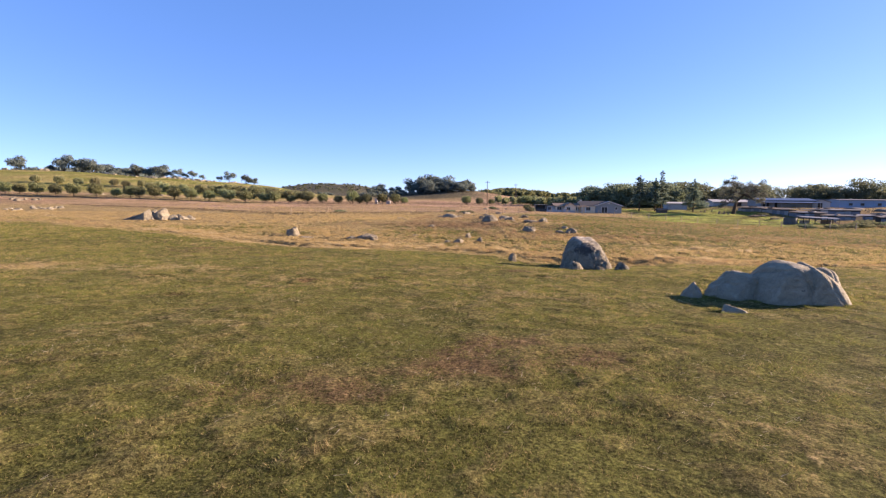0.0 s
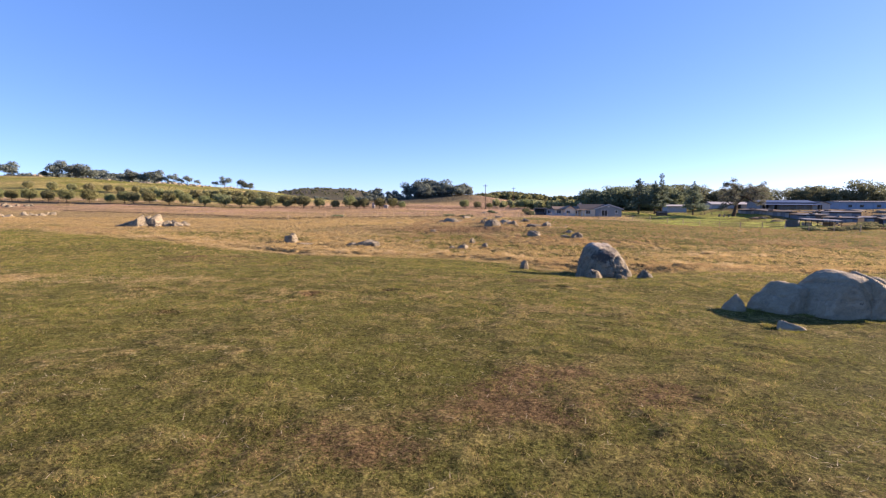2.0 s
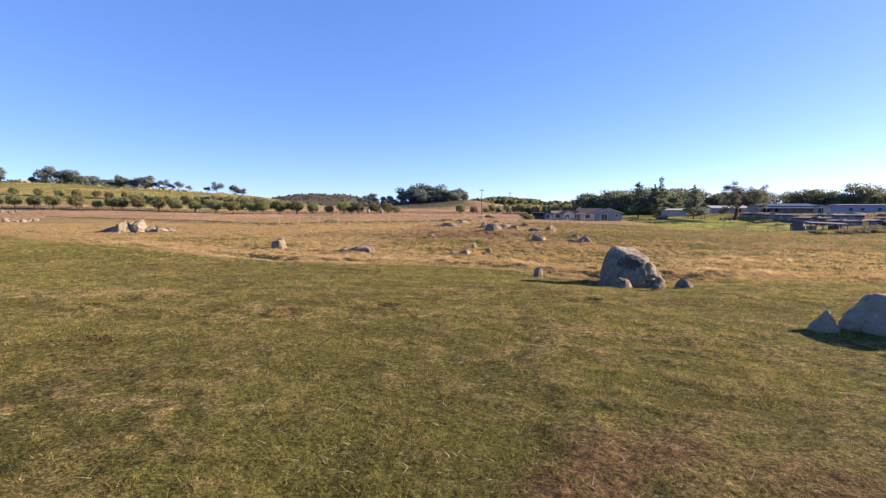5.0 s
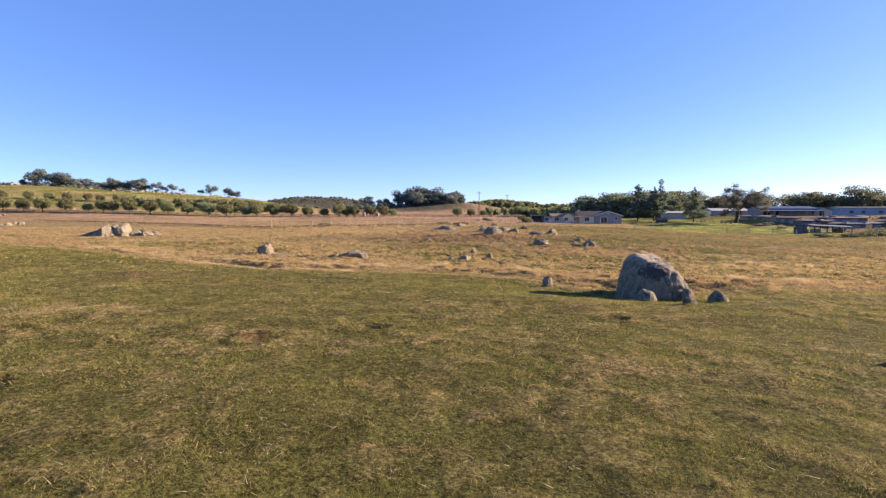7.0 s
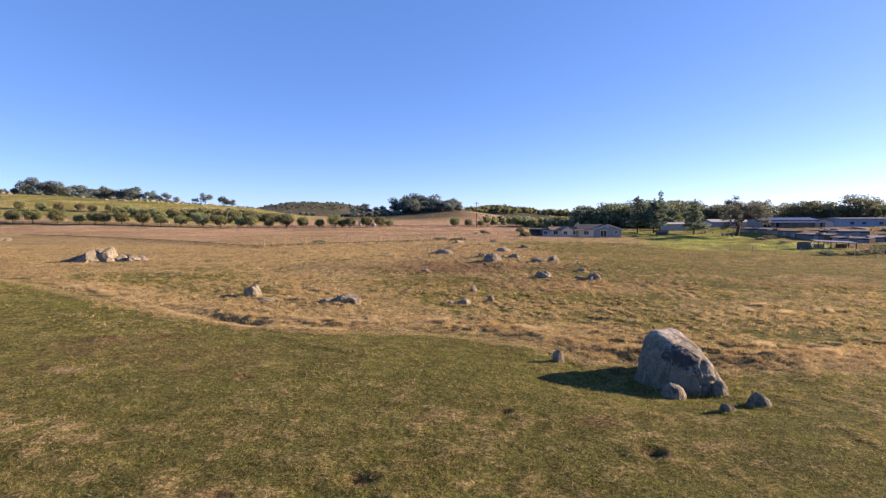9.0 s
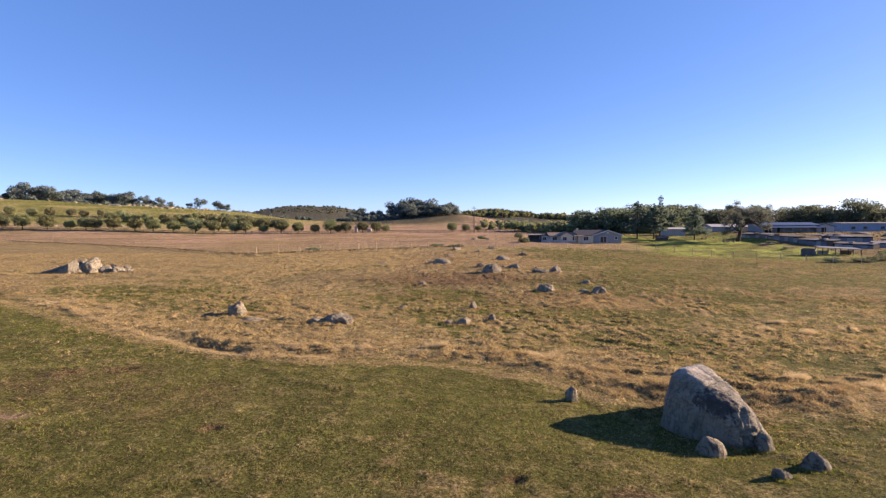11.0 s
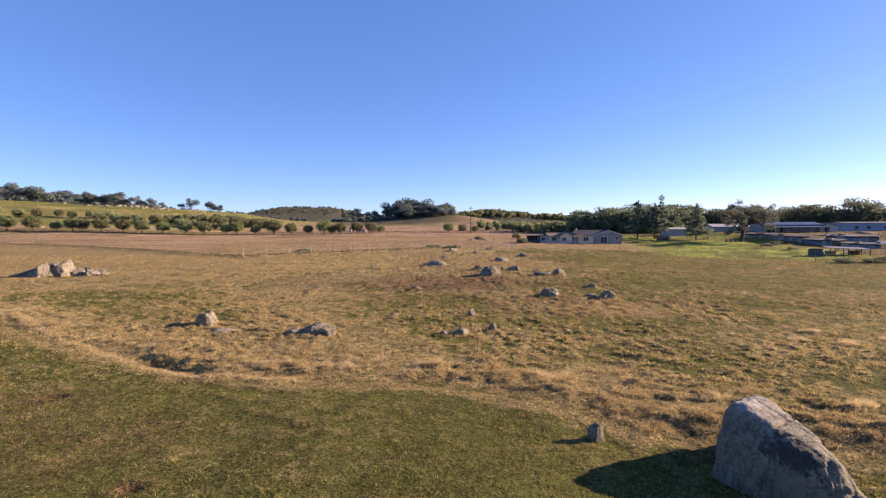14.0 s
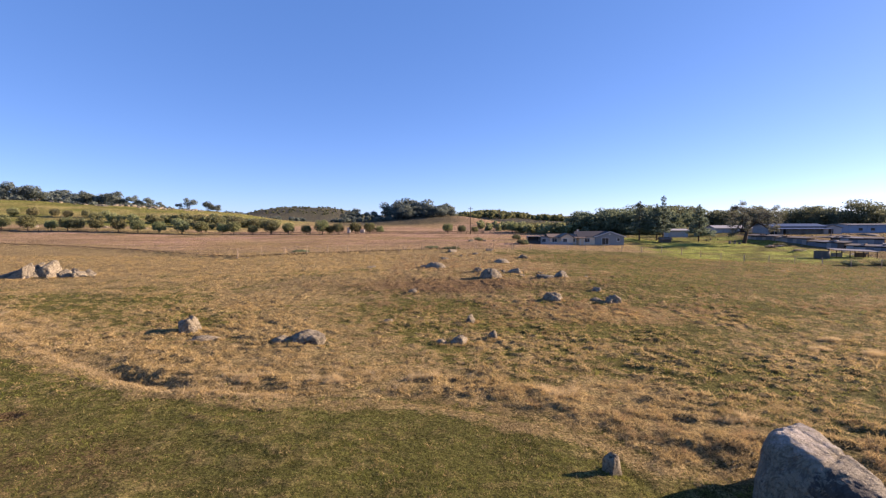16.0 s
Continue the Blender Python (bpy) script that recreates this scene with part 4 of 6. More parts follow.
def open_oak(high, wide, seed, label):
    """A gnarled, thin-leaved tree whose branching shows against the sky."""
    rng = np.random.default_rng(seed)
    tree = tagged(new("old_oak"), label, "tree")
    pieces, tips = [], []

    def grow(a, way, length, r, depth):
        b = a + way * length
        pieces.append(limb(rng, a, b, r, r * 0.62, 0.10, 4))
        if depth == 0:
            tips.append(b)
            return
        for k in range(3 if depth > 2 else 2 + (rng.random() < 0.6)):
            turn = way * 0.75 + rng.normal(scale=0.62, size=3) + np.array([0, 0, 0.10])
            turn[:2] *= 1.25
            turn /= np.linalg.norm(turn)
            grow(b, turn, length * rng.uniform(0.62, 0.84), r * 0.60, depth - 1)
        if depth <= 2:
            tips.append(b)

    lean = np.array([0.22, 0, 1.0])
    grow(np.array([0, 0, -0.2]), lean / np.linalg.norm(lean), high * 0.27, 0.52, 5)
    v, f = joined(pieces)
    k = np.array([wide / max(np.ptp(v[:, 0]), 1e-3), wide / max(np.ptp(v[:, 1]), 1e-3), high / max(v[:, 2].max(), 1e-3)])
    v = v * k
    part("trunk", tri_mesh("trunk", v, f, True), M_BARK, tree, "dark twisted trunk and bare branches")
    tips = np.array(tips) * k
    v, f = leaf_cloud(rng, [(*t, 0.95, 0.95, 0.6) for t in tips], 12000, 0.15)
    part("crown", tri_mesh("crown", v, f), M_TWIG, tree)
    return tree


def stand(tree, x, y, size=1.0, turn=0.0, sink=0.05):
    tree.matrix_basis = pose(x, y, ground_at(x, y) - sink, 0, 0, turn) @ Matrix.Diagonal((size, size, size, 1))
    return tree


def plant(kinds, spots, group):
    """Copies of the kinds at spots of x, y, size, turn."""
    used = set()
    for k, (x, y, size, turn) in enumerate(spots):
        kind = kinds[k % len(kinds)]
        if kind in used:
            ob = copy_thing(kind, Matrix.Identity(4))
        else:
            ob = kind
            used.add(kind)
        stand(ob, x, y, size, turn)
        tagged(ob, group=group)


def olive(high, wide, seed, leaf_mat, label, clear=0.16, leaves=2000, leaf=0.26):
    """A clipped, round-headed orchard tree: a short forked trunk under a dense even head."""
    rng = np.random.default_rng(seed)
    tree = tagged(new("olive_tree"), label, "olive tree")
    z0, mid, half = high * clear, high * (1 + clear) / 2, high * (1 - clear) / 2
    pieces = [tube([(0, 0, -0.3), (0.03, 0, 0.2), (rng.normal() * 0.08, rng.normal() * 0.08, z0 + 0.5)], [0.24, 0.19, 0.15], 8)]
    cloud = [(0, 0, mid, wide * 0.36, wide * 0.36, half * 0.72)]
    for k in range(22):
        up = -0.85 + 1.75 * (k + 0.5) / 22
        a, flat = k * 2.4 + rng.uniform(-0.3, 0.3), math.sqrt(max(0.04, 1 - min(1, abs(up)) ** 2))
        r = wide * 0.36 * flat * rng.uniform(0.85, 1.08)
        q = wide * rng.uniform(0.13, 0.19)
        c = np.array([math.cos(a) * r, math.sin(a) * r, mid + up * half * 0.78])
        cloud.append((*c, q, q, q * 0.85))
        if k % 4 == 0:
            pieces.append(limb(rng, (0, 0, z0 + 0.3), c * (0.8, 0.8, 0.95), 0.09, 0.02))
    v, f = joined(pieces)
    part("trunk", tri_mesh("trunk", v, f, True), M_BARK, tree)
    v, f = leaf_cloud(rng, cloud, leaves, leaf)
    part("crown", tri_mesh("crown", v, f), leaf_mat, tree)
    return tree


rng = np.random.default_rng(7)
olives = [olive(5.9, 6.6, 100 + k, (M_OLIVE, M_OLIVE, M_OLIVE, M_SCRUB)[k % 4], "round-headed grey-green olive tree in an orchard row") for k in range(5)]


def orchard_line(x):
    return np.interp(x, [-260, -155, -115, -80, -40, -16, 24], [229, 222, 221, 224, 230, 236, 242])


# the front row along the track: place along it and size
spots = []
for x, size in ((-213, 1.0), (-205, 0.95), (-196, 1.05), (-187, 1.0), (-177.5, 1.1), (-166.5, 1.08), (-156.5, 0.75), (-149.5, 1.0), (-145, 0.95), (-138, 0.95), (-128.5, 0.98), (-120.5, 0.95), (-112, 0.92), (-103, 1.02), (-95.5, 0.96), (-87, 0.85),
                (-82.5, 0.92), (-75, 0.72), (-67.5, 1.08), (-60.5, 0.85), (-53.3, 0.72), (-46.6, 1.1), (-43.4, 0.7), (-40.0, 0.85), (-33.0, 0.9), (-26.7, 0.85), (-22.4, 0.65), (8.0, 0.8), (14.5, 0.65), (20.5, 0.55), (38.0, 0.85), (42.0, 0.7), (47.4, 0.8), (52.6, 0.75), (57.6, 0.85)):
    spots.append((x, float(orchard_line(x)) + rng.uniform(-0.5, 0.5), size * rng.uniform(0.94, 1.04), rng.uniform(0, 360)))
plant(olives, spots, "orchard trees along the track")

# bushier trees in rows up the grassy slope, closing up into hedge-like rows at its foot
slope = [olive(4.8, 6.0, 120 + k, M_OLIVE_PALE, "bushy olive tree on the grassy orchard slope", 0.02, 1350, 0.31) for k in range(4)]
spots = []
for y0, row in ((266, (-232, -219, -207, -197.5, -188, -180, -172.5, -163)), (255, (-160, -152.5, -148, -142.5, -134, -129.5, -124)), (250, (-119, -114.5, -109, -104, -99.5))):
    for x in row:
        spots.append((x + rng.uniform(-0.6, 0.6), y0 + rng.uniform(-1.5, 1.5), rng.uniform(0.66, 0.98), rng.uniform(0, 360)))
for k in range(25):
    spots.append((-130 + k * 2.0, 261 + k * 0.7 + rng.uniform(-1, 1), rng.uniform(0.85, 1.1), rng.uniform(0, 360)))
for k in range(14):
    spots.append((-116 + k * 2.2, 284 + rng.uniform(-1, 1), rng.uniform(0.8, 1.05), rng.uniform(0, 360)))
plant(slope, spots, "olive trees on the slope")

oaks = [broadleaf("oak_tree", 11.0, 13.0, 140 + k, M_OAK_HAZY, "dark spreading oak tree on the hillside", "oak tree", 1500, 0.54, -0.02, 13) for k in range(4)]
airy = [broadleaf("oak_tree", 9.0, 10.0, 150 + k, M_OAK_HAZY, "dark wind-shaped tree on the ridge", "tree", 1000, 0.38, 0.16, 8, 0.15) for k in range(3)]
crest = [(-301, 332, 0.95, 15), (-280, 336, 0.42, 70), (-270, 335, 1.08, 0), (-259, 337, 1.02, 40), (-250, 336, 0.92, 90), (-220, 337, 0.82, 200), (-212, 338, 0.7, 20), (-203, 337, 0.95, 10), (-228, 339, 0.5, 60), (-142.5, 337, 0.62, 100), (-138, 338, 0.45, 10)]
plant(oaks, crest, "oaks on the ridge")
plant(airy, [(-190.5, 337, 0.88, 0), (-181, 337, 0.78, 70), (-174.5, 338, 0.5, 20), (-155, 337, 0.95, 150), (-161.5, 337, 0.5, 10), (-197, 338, 0.6, 80), (-186, 338, 0.5, 30)], "windswept trees on the ridge")

knoll = [broadleaf("oak_tree", 12.0, 13.0, 160 + k, M_OAK_HAZY, "dense dark oak tree on the knoll", "oak tree", 1300, 0.60, -0.10, 13) for k in range(4)]
spots = [(-67, 412, 0.72, 0), (-60, 416, 0.85, 40), (-50, 412, 0.55, 80), (-45, 416, 0.6, 10)]
for k in range(15):
    spots.append((-36 + k * 3.9 + rng.uniform(-1.2, 1.2), 420 + rng.uniform(-10, 10), rng.uniform(0.5, 1.35) * (1.0 if k < 11 else 0.72), rng.uniform(0, 360)))
for k in range(11):
    spots.append((-24 + k * 4.2 + rng.uniform(-1.5, 1.5), 388 + rng.uniform(-4, 4), rng.uniform(0.4, 0.75), rng.uniform(0, 360)))
for k in range(9):
    spots.append((-26 + k * 4.6 + rng.uniform(-1.5, 1.5), 402 + rng.uniform(-5, 5), rng.uniform(0.55, 0.95), rng.uniform(0, 360)))
plant(knoll, spots, "oaks on the knoll")

conifers = [(72.3, 183, 13.2, 8.2, 1), (77.8, 182, 12.6, 6.4, 2), (81.0, 184, 15.6, 7.4, 3), (90.3, 178, 12.6, 8.8, 5)]
for x, y, high, wide, seed in conifers:
    stand(conifer(high, wide, seed, "tall dark conifer with ragged boughs on the green" if wide < 8 else "broad dark conifer standing alone on the green"), x, y, 1.0, seed * 60)
stand(open_oak(13.6, 15.5, 5, "old leaning thin-leaved oak on the green"), 99.3, 168, 1.0, 0)


def far_wood(name, spots, seed, mat, label, high=9.0, wide=9.0, leaves=420, leaf=0.62):
    """Woodland that nobody could count: many crowns in one mesh."""
    r = np.random.default_rng(seed)
    pieces = []
    for x, y, s in spots:
        h, w = high * s, wide * s
        z0 = float(broad_height(x, y))
        blobs = []
        for k in range(7):
            a, rad = r.uniform(0, 6.28), w * 0.5 * r.uniform(0.0, 0.65)
            q = w * r.uniform(0.18, 0.28)
            blobs.append((x + math.cos(a) * rad, y + math.sin(a) * rad, z0 + h * r.uniform(0.2, 0.86), q * 1.2, q * 1.2, q * 0.85))
        pieces.append(leaf_cloud(r, blobs, leaves, leaf))
        pieces.append(tube([(x, y, z0 - 0.3), (x + r.normal() * 0.3, y, z0 + h * 0.55)], [0.24, 0.10], 5))
    v, f = joined(pieces)
    return tagged(part(name, tri_mesh(name, v, f), mat), label, "woodland", kind="stuff")


spots = []
for k in range(70):       # behind the house
    x = rng.uniform(60, 112)
    spots.append((x, rng.uniform(222, 250), rng.uniform(0.75, 1.12) * (0.72 + 0.28 * min(1, (x - 60) / 22))))
far_wood("woodland", spots, 1, M_WOOD, "dark mixed woodland behind the house", 11.5, 9.5, 600, 0.46)
spots = []
for k in range(180):       # behind the barns
    x = rng.uniform(100, 300)
    spots.append((x, 258 + rng.uniform(-10, 26) + 0.06 * (x - 100), rng.uniform(0.72, 1.0)))
spots += [(213 + 1.9 * k, 256 + 3 * (k % 3), 1.12 + 0.08 * (k % 2)) for k in range(9)]
far_wood("woodland", spots, 2, M_WOOD, "dark line of trees behind the barns", 13.2, 11.5, 640, 0.44)
spots = [(rng.uniform(28, 62), rng.uniform(262, 330), rng.uniform(0.25, 0.48)) for k in range(40)] + [(rng.uniform(40, 68), rng.uniform(226, 258), rng.uniform(0.35, 0.62)) for k in range(34)]
far_wood("scrub", spots, 3, M_OLIVE_PALE, "olive-coloured scrub and small trees at the slope's foot", 8.0, 9.0, 380, 0.5)
spots = []
for k in range(200):      # the far hills, right and centre
    x, y = rng.uniform(20, 200), rng.uniform(640, 800)
    spots.append((x, y, rng.uniform(0.35, 0.75)))
far_wood("woodland", spots, 4, M_OLIVE, "wooded far hills", 11.0, 15.0, 150, 1.5)
spots = []
for k in range(150):      # the hill to the left of the centre
    spots.append((rng.uniform(-400, -130), rng.uniform(900, 1080), rng.uniform(0.1, 0.28)))
far_wood("scrub", spots, 5, M_SCRUB, "scrub-covered far hill", 9.0, 20.0, 120, 1.1)
spots = [(rng.uniform(-600, -225), rng.uniform(580, 640), rng.uniform(0.6, 1.0)) for k in range(330)]
far_wood("woodland", spots, 9, M_OAK_HAZY, "dark wooded ridge beyond the orchard hill", 9.0, 13.0, 110, 1.3)
spots = [(rng.uniform(-76, -30), rng.uniform(384, 404), rng.uniform(0.18, 0.4)) for k in range(60)]
far_wood("scrub", spots, 10, M_OAK_HAZY, "dark brush on the knoll's flank", 8.0, 11.0, 160, 0.6)
spots = [(rng.uniform(-178, -128), rng.uniform(500, 540), rng.uniform(0.35, 0.5)) for k in range(16)] + [(rng.uniform(-340, -258), rng.uniform(400, 450), rng.uniform(0.6, 0.8)) for k in range(44)]
far_wood("woodland", spots, 6, M_OAK_HAZY, "dark woods in the dip behind the ridge", 12.0, 13.0, 300, 0.9)
spots = [(-200 + 10 * k + rng.uniform(-4, 4), -260 + rng.uniform(-30, 30), rng.uniform(0.7, 1.2)) for k in range(45)]
far_wood("woodland", spots, 8, M_OAK_HAZY, "line of trees behind the pasture", 11.0, 12.0, 120, 1.0)


# ---------------------------------------------------------------- fences
def post_mesh(high, r, seed):
    rr = random.Random(seed)
    v, f = tube([(0, 0, -0.3), (0.01, 0, high * 0.5), (rr.uniform(-0.04, 0.04), rr.uniform(-0.04, 0.04), high)], [r * 1.05, r, r * 0.92], 7)
    return tri_mesh("post", v, f)


def along(line, step):
    """Points every step metres along a line of x, y."""
    pts = np.asarray(line, float)
    seg = np.hypot(*np.diff(pts, axis=0).T)
    run = np.concatenate([[0], np.cumsum(seg)])
    d = np.arange(0, run[-1], step)
    return np.stack([np.interp(d, run, pts[:, 0]), np.interp(d, run, pts[:, 1])], 1)


def wire_fence(line, step, label, high=1.6, r=0.088, wires=(0.3, 0.75, 1.15, 1.45), thick=0.012, posts_mat=None):
    fence = tagged(new("wire_fence"), label, "fence")
    meshes = [post_mesh(high * s, r * t, k) for k, (s, t) in enumerate(((1, 1), (1.06, 0.9), (0.95, 1.15)))]
    spots = along(line, step)
    for k, (x, y) in enumerate(spots):
        part("post", meshes[k % 3], posts_mat or M_POST, fence, "", (x, y, ground_at(x, y)), k * 53)
    for w in wires:
        pts = [(x, y, ground_at(x, y) + w) for x, y in spots]
        v, f = tube(pts, [thick] * len(pts), 4)
        part("wire", tri_mesh("wire", v, f), M_WIRE, fence)
    return fence


FENCE = [(-137, 169.5), (-104, 153.5), (-80, 140.5), (-59, 126.5), (-38.6, 114.5), (-27, 120.5), (-16, 127), (4, 136.5), (20, 136.5), (34, 136), (48, 136.5), (60, 132.5), (66.5, 122.5), (76, 117.5), (83, 112), (94, 104)]
wire_fence(FENCE[4:], 4.6, "wire fence on weathered wooden posts across the pasture")
wire_fence(FENCE[:5], 4.6, "low wire fence on thin dark posts", 1.35, 0.028, (0.12, 0.5, 0.85, 1.2), 0.008, M_POST)
# rank weeds along the foot of the low fence
wr = np.random.default_rng(5)
weeds = [(x + wr.normal() * 0.15, y + wr.normal() * 0.15, ground_at(x, y) + 0.06, 0.4, 0.28, 0.15) for x, y in along(FENCE[:8], 0.45)]
v, f = leaf_cloud(wr, weeds, 4200, 0.09)
tagged(part("weeds", tri_mesh("weeds", v, f), M_RAIL), "brown dry weeds along the foot of the fence", "weeds", kind="stuff")
rail = tagged(new("rail_fence"), "dark low rail fence along the orchard", "fence")
line = along([(x, float(orchard_line(x)) - 4.5) for x in range(-230, 30, 8)], 4.0)
pm = post_mesh(1.3, 0.07, 9)
for k, (x, y) in enumerate(line):
    part("post", pm, M_RAIL, rail, "", (x, y, ground_at(x, y)))
for w in (0.35, 0.8, 1.15):
    v, f = tube([(x, y, ground_at(x, y) + w) for x, y in line], [0.06] * len(line), 4)
    part("rail", tri_mesh("rail", v, f), M_RAIL, rail)


# ---------------------------------------------------------------- house and barns
M_BLUE = worn_material("blue_grey_boards", (0.215, 0.242, 0.250), (0.265, 0.286, 0.290), 0.8, 0.8, amount=0.4)
M_CREAM = worn_material("cream_stucco", (0.740, 0.575, 0.400), (0.600, 0.460, 0.320), 0.7, 0.85, amount=0.5)
M_WHITE = worn_material("white_trim_paint", (0.663, 0.654, 0.629), (0.510, 0.493, 0.459), 1.5, 0.6, amount=0.3)
M_SHINGLE = worn_material("grey_shingles", (0.072, 0.071, 0.075), (0.111, 0.102, 0.102), 1.2, 0.97)
M_TILE = worn_material("pale_brown_roof_tiles", (0.204, 0.162, 0.128), (0.255, 0.212, 0.178), 1.4, 0.97)
M_DARKMETAL = worn_material("dark_painted_steel", (0.025, 0.038, 0.047), (0.051, 0.051, 0.051), 1.0, 0.5, 0.3)
M_ROOFBLUE = worn_material("blue_steel_roofing", (0.036, 0.085, 0.190), (0.062, 0.105, 0.185), 0.6, 1.0, 0.0, stretch=(1, 0.15, 1))
M_SHED = worn_material("grey_weathered_sheeting", (0.330, 0.318, 0.305), (0.215, 0.195, 0.178), 0.8, 0.97, amount=0.7)
M_PALE = worn_material("pale_painted_sheeting", (0.410, 0.400, 0.385), (0.300, 0.285, 0.265), 0.8, 0.97)
M_PALEBLUE = worn_material("pale_blue_sheeting", (0.270, 0.345, 0.440), (0.320, 0.350, 0.390), 0.7, 0.97)
M_SHEET = worn_material("dull_galvanised_sheeting", (0.185, 0.192, 0.215), (0.150, 0.146, 0.148), 0.9, 0.97, 0.0, 0.7, (1, 0.3, 1))
M_OLDROOF = worn_material("rusted_old_sheeting", (0.135, 0.130, 0.130), (0.110, 0.092, 0.080), 0.7, 0.97, amount=0.7)
M_BROWN = worn_material("brown_boards", (0.136, 0.085, 0.060), (0.221, 0.162, 0.119), 1.5, 0.85)
# near-black colour that stands for the shade inside doorways and sheds
M_INSIDE_SHADE = worn_material("painted_interior_shade", (0.043, 0.038, 0.034), (0.068, 0.060, 0.051), 1.5, 0.9)
M_GLASS = glass_material()
M_TANK = worn_material("galvanised_steel", (0.076, 0.076, 0.076), (0.145, 0.136, 0.128), 1.5, 0.6, 0.3)


def gable_body(name, mat, parent, x0, x1, y0, y1, eave, ridge, along_y=True):
    """Walls with gable ends, closed, from below ground up to the roof."""
    bm = bmesh.new()
    mx, my = (x0 + x1) / 2, (y0 + y1) / 2
    base = [bm.verts.new((x, y, -1.0)) for x, y in ((x0, y0), (x1, y0), (x1, y1), (x0, y1))]
    top = [bm.verts.new((x, y, eave)) for x, y in ((x0, y0), (x1, y0), (x1, y1), (x0, y1))]
    if along_y:
        a, b = bm.verts.new((mx, y0, ridge)), bm.verts.new((mx, y1, ridge))
        bm.faces.new((base[0], base[1], top[1], a, top[0]))
        bm.faces.new((base[2], base[3], top[3], b, top[2]))
        bm.faces.new((base[1], base[2], top[2], top[1]))
        bm.faces.new((base[3], base[0], top[0], top[3]))
        bm.faces.new((top[0], a, b, top[3]))
        bm.faces.new((a, top[1], top[2], b))
    else:
        a, b = bm.verts.new((x0, my, ridge)), bm.verts.new((x1, my, ridge))
        bm.faces.new((base[3], base[0], top[0], a, top[3]))
        bm.faces.new((base[1], base[2], top[2], b, top[1]))
        bm.faces.new((base[0], base[1], top[1], top[0]))
        bm.faces.new((base[2], base[3], top[3], top[2]))
        bm.faces.new((top[0], top[1], b, a))
        bm.faces.new((a, b, top[2], top[3]))
    bm.faces.new(base[::-1])
    return part(name, bm, mat, parent)


def slab(name, mat, parent, a, b, c, d, thick=0.14, label=""):
    """A roof plane through four corners, with thickness."""
    bm = bmesh.new()
    low = [bm.verts.new(p) for p in (a, b, c, d)]
    nrm = (Vector(b) - Vector(a)).cross(Vector(d) - Vector(a)).normalized()
    if nrm.z < 0:
        nrm = -nrm
    high = [bm.verts.new(Vector(p) + nrm * thick) for p in (a, b, c, d)]
    bm.faces.new(low[::-1])
    bm.faces.new(high)
    for k in range(4):
        bm.faces.new((low[k], low[(k + 1) % 4], high[(k + 1) % 4], high[k]))
    bmesh.ops.recalc_face_normals(bm, faces=bm.faces)
    return part(name, bm, mat, parent, label)


def gable_roof(mat, parent, x0, x1, y0, y1, eave, ridge, over=0.4, along_y=True, thick=0.14):
    mx, my = (x0 + x1) / 2, (y0 + y1) / 2
    e = 0.01
    if along_y:
        k = (ridge - eave) / (mx - x0) * over
        slab("roof", mat, parent, (x0 - over, y0 - over, eave - k + e), (mx, y0 - over, ridge + e), (mx, y1 + over, ridge + e), (x0 - over, y1 + over, eave - k + e), thick)
        slab("roof", mat, parent, (x1 + over, y0 - over, eave - k + e), (mx, y0 - over, ridge + e), (mx, y1 + over, ridge + e), (x1 + over, y1 + over, eave - k + e), thick)
    else:
        k = (ridge - eave) / (my - y0) * over
        slab("roof", mat, parent, (x0 - over, y0 - over, eave - k + e), (x0 - over, my, ridge + e), (x1 + over, my, ridge + e), (x1 + over, y0 - over, eave - k + e), thick)
        slab("roof", mat, parent, (x0 - over, y1 + over, eave - k + e), (x0 - over, my, ridge + e), (x1 + over, my, ridge + e), (x1 + over, y1 + over, eave - k + e), thick)


def window(parent, x0, x1, y, z0, z1, name="window", frame_mat=None, bars=1):
    """A window in a wall that faces -y: a frame, panes and a sill, standing a little proud."""
    win = box_part(name, frame_mat or M_WHITE, parent, x0 - 0.08, x1 + 0.08, y - 0.05, y + 0.02, z0 - 0.08, z1 + 0.08)
    step = (x1 - x0) / (bars + 1)
    for k in range(bars + 1):
        box_part("pane", M_GLASS, win, x0 + step * k + 0.03, x0 + step * (k + 1) - 0.03, y - 0.062, y - 0.045, z0, z1)
    if name == "window":
        box_part("sill", frame_mat or M_WHITE, win, x0 - 0.14, x1 + 0.14, y - 0.14, y - 0.05, z0 - 0.14, z0 - 0.08)
    return win


def building(name, label, category, x, y, turn=0.0, z=None):
    b = tagged(new(name), label, category)
    b.matrix_basis = pose(x, y, ground_at(x, y) if z is None else z, 0, 0, turn)
    return b


# the bungalow: a blue gable end, a long cream wing with a porch
house = building("house", "low bungalow with a blue gable end and a cream wing", "house", 53.7, 160.5, -2)
gable_body("wall", M_BLUE, house, -4.3, 4.3, 0, 9, 2.55, 3.95)
gable_roof(M_SHINGLE, house, -4.3, 4.3, 0, 9, 2.55, 3.95, 0.45)
slab("fascia", M_WHITE, house, (-4.78, -0.50, 2.30), (0, -0.50, 3.86), (0, -0.46, 3.86), (-4.78, -0.46, 2.30), 0.2, "white fascia board")
slab("fascia", M_WHITE, house, (4.78, -0.50, 2.30), (0, -0.50, 3.86), (0, -0.46, 3.86), (4.78, -0.46, 2.30), 0.2, "white fascia board")
for k in range(9):
    z = 0.25 + 0.26 * k
    box_part("board", M_BLUE, house, -4.3, 4.3, -0.025, -0.002, z, z + 0.235)
window(house, -2.3, -0.3, 0, 0.15, 2.05, "glass_door", bars=1)
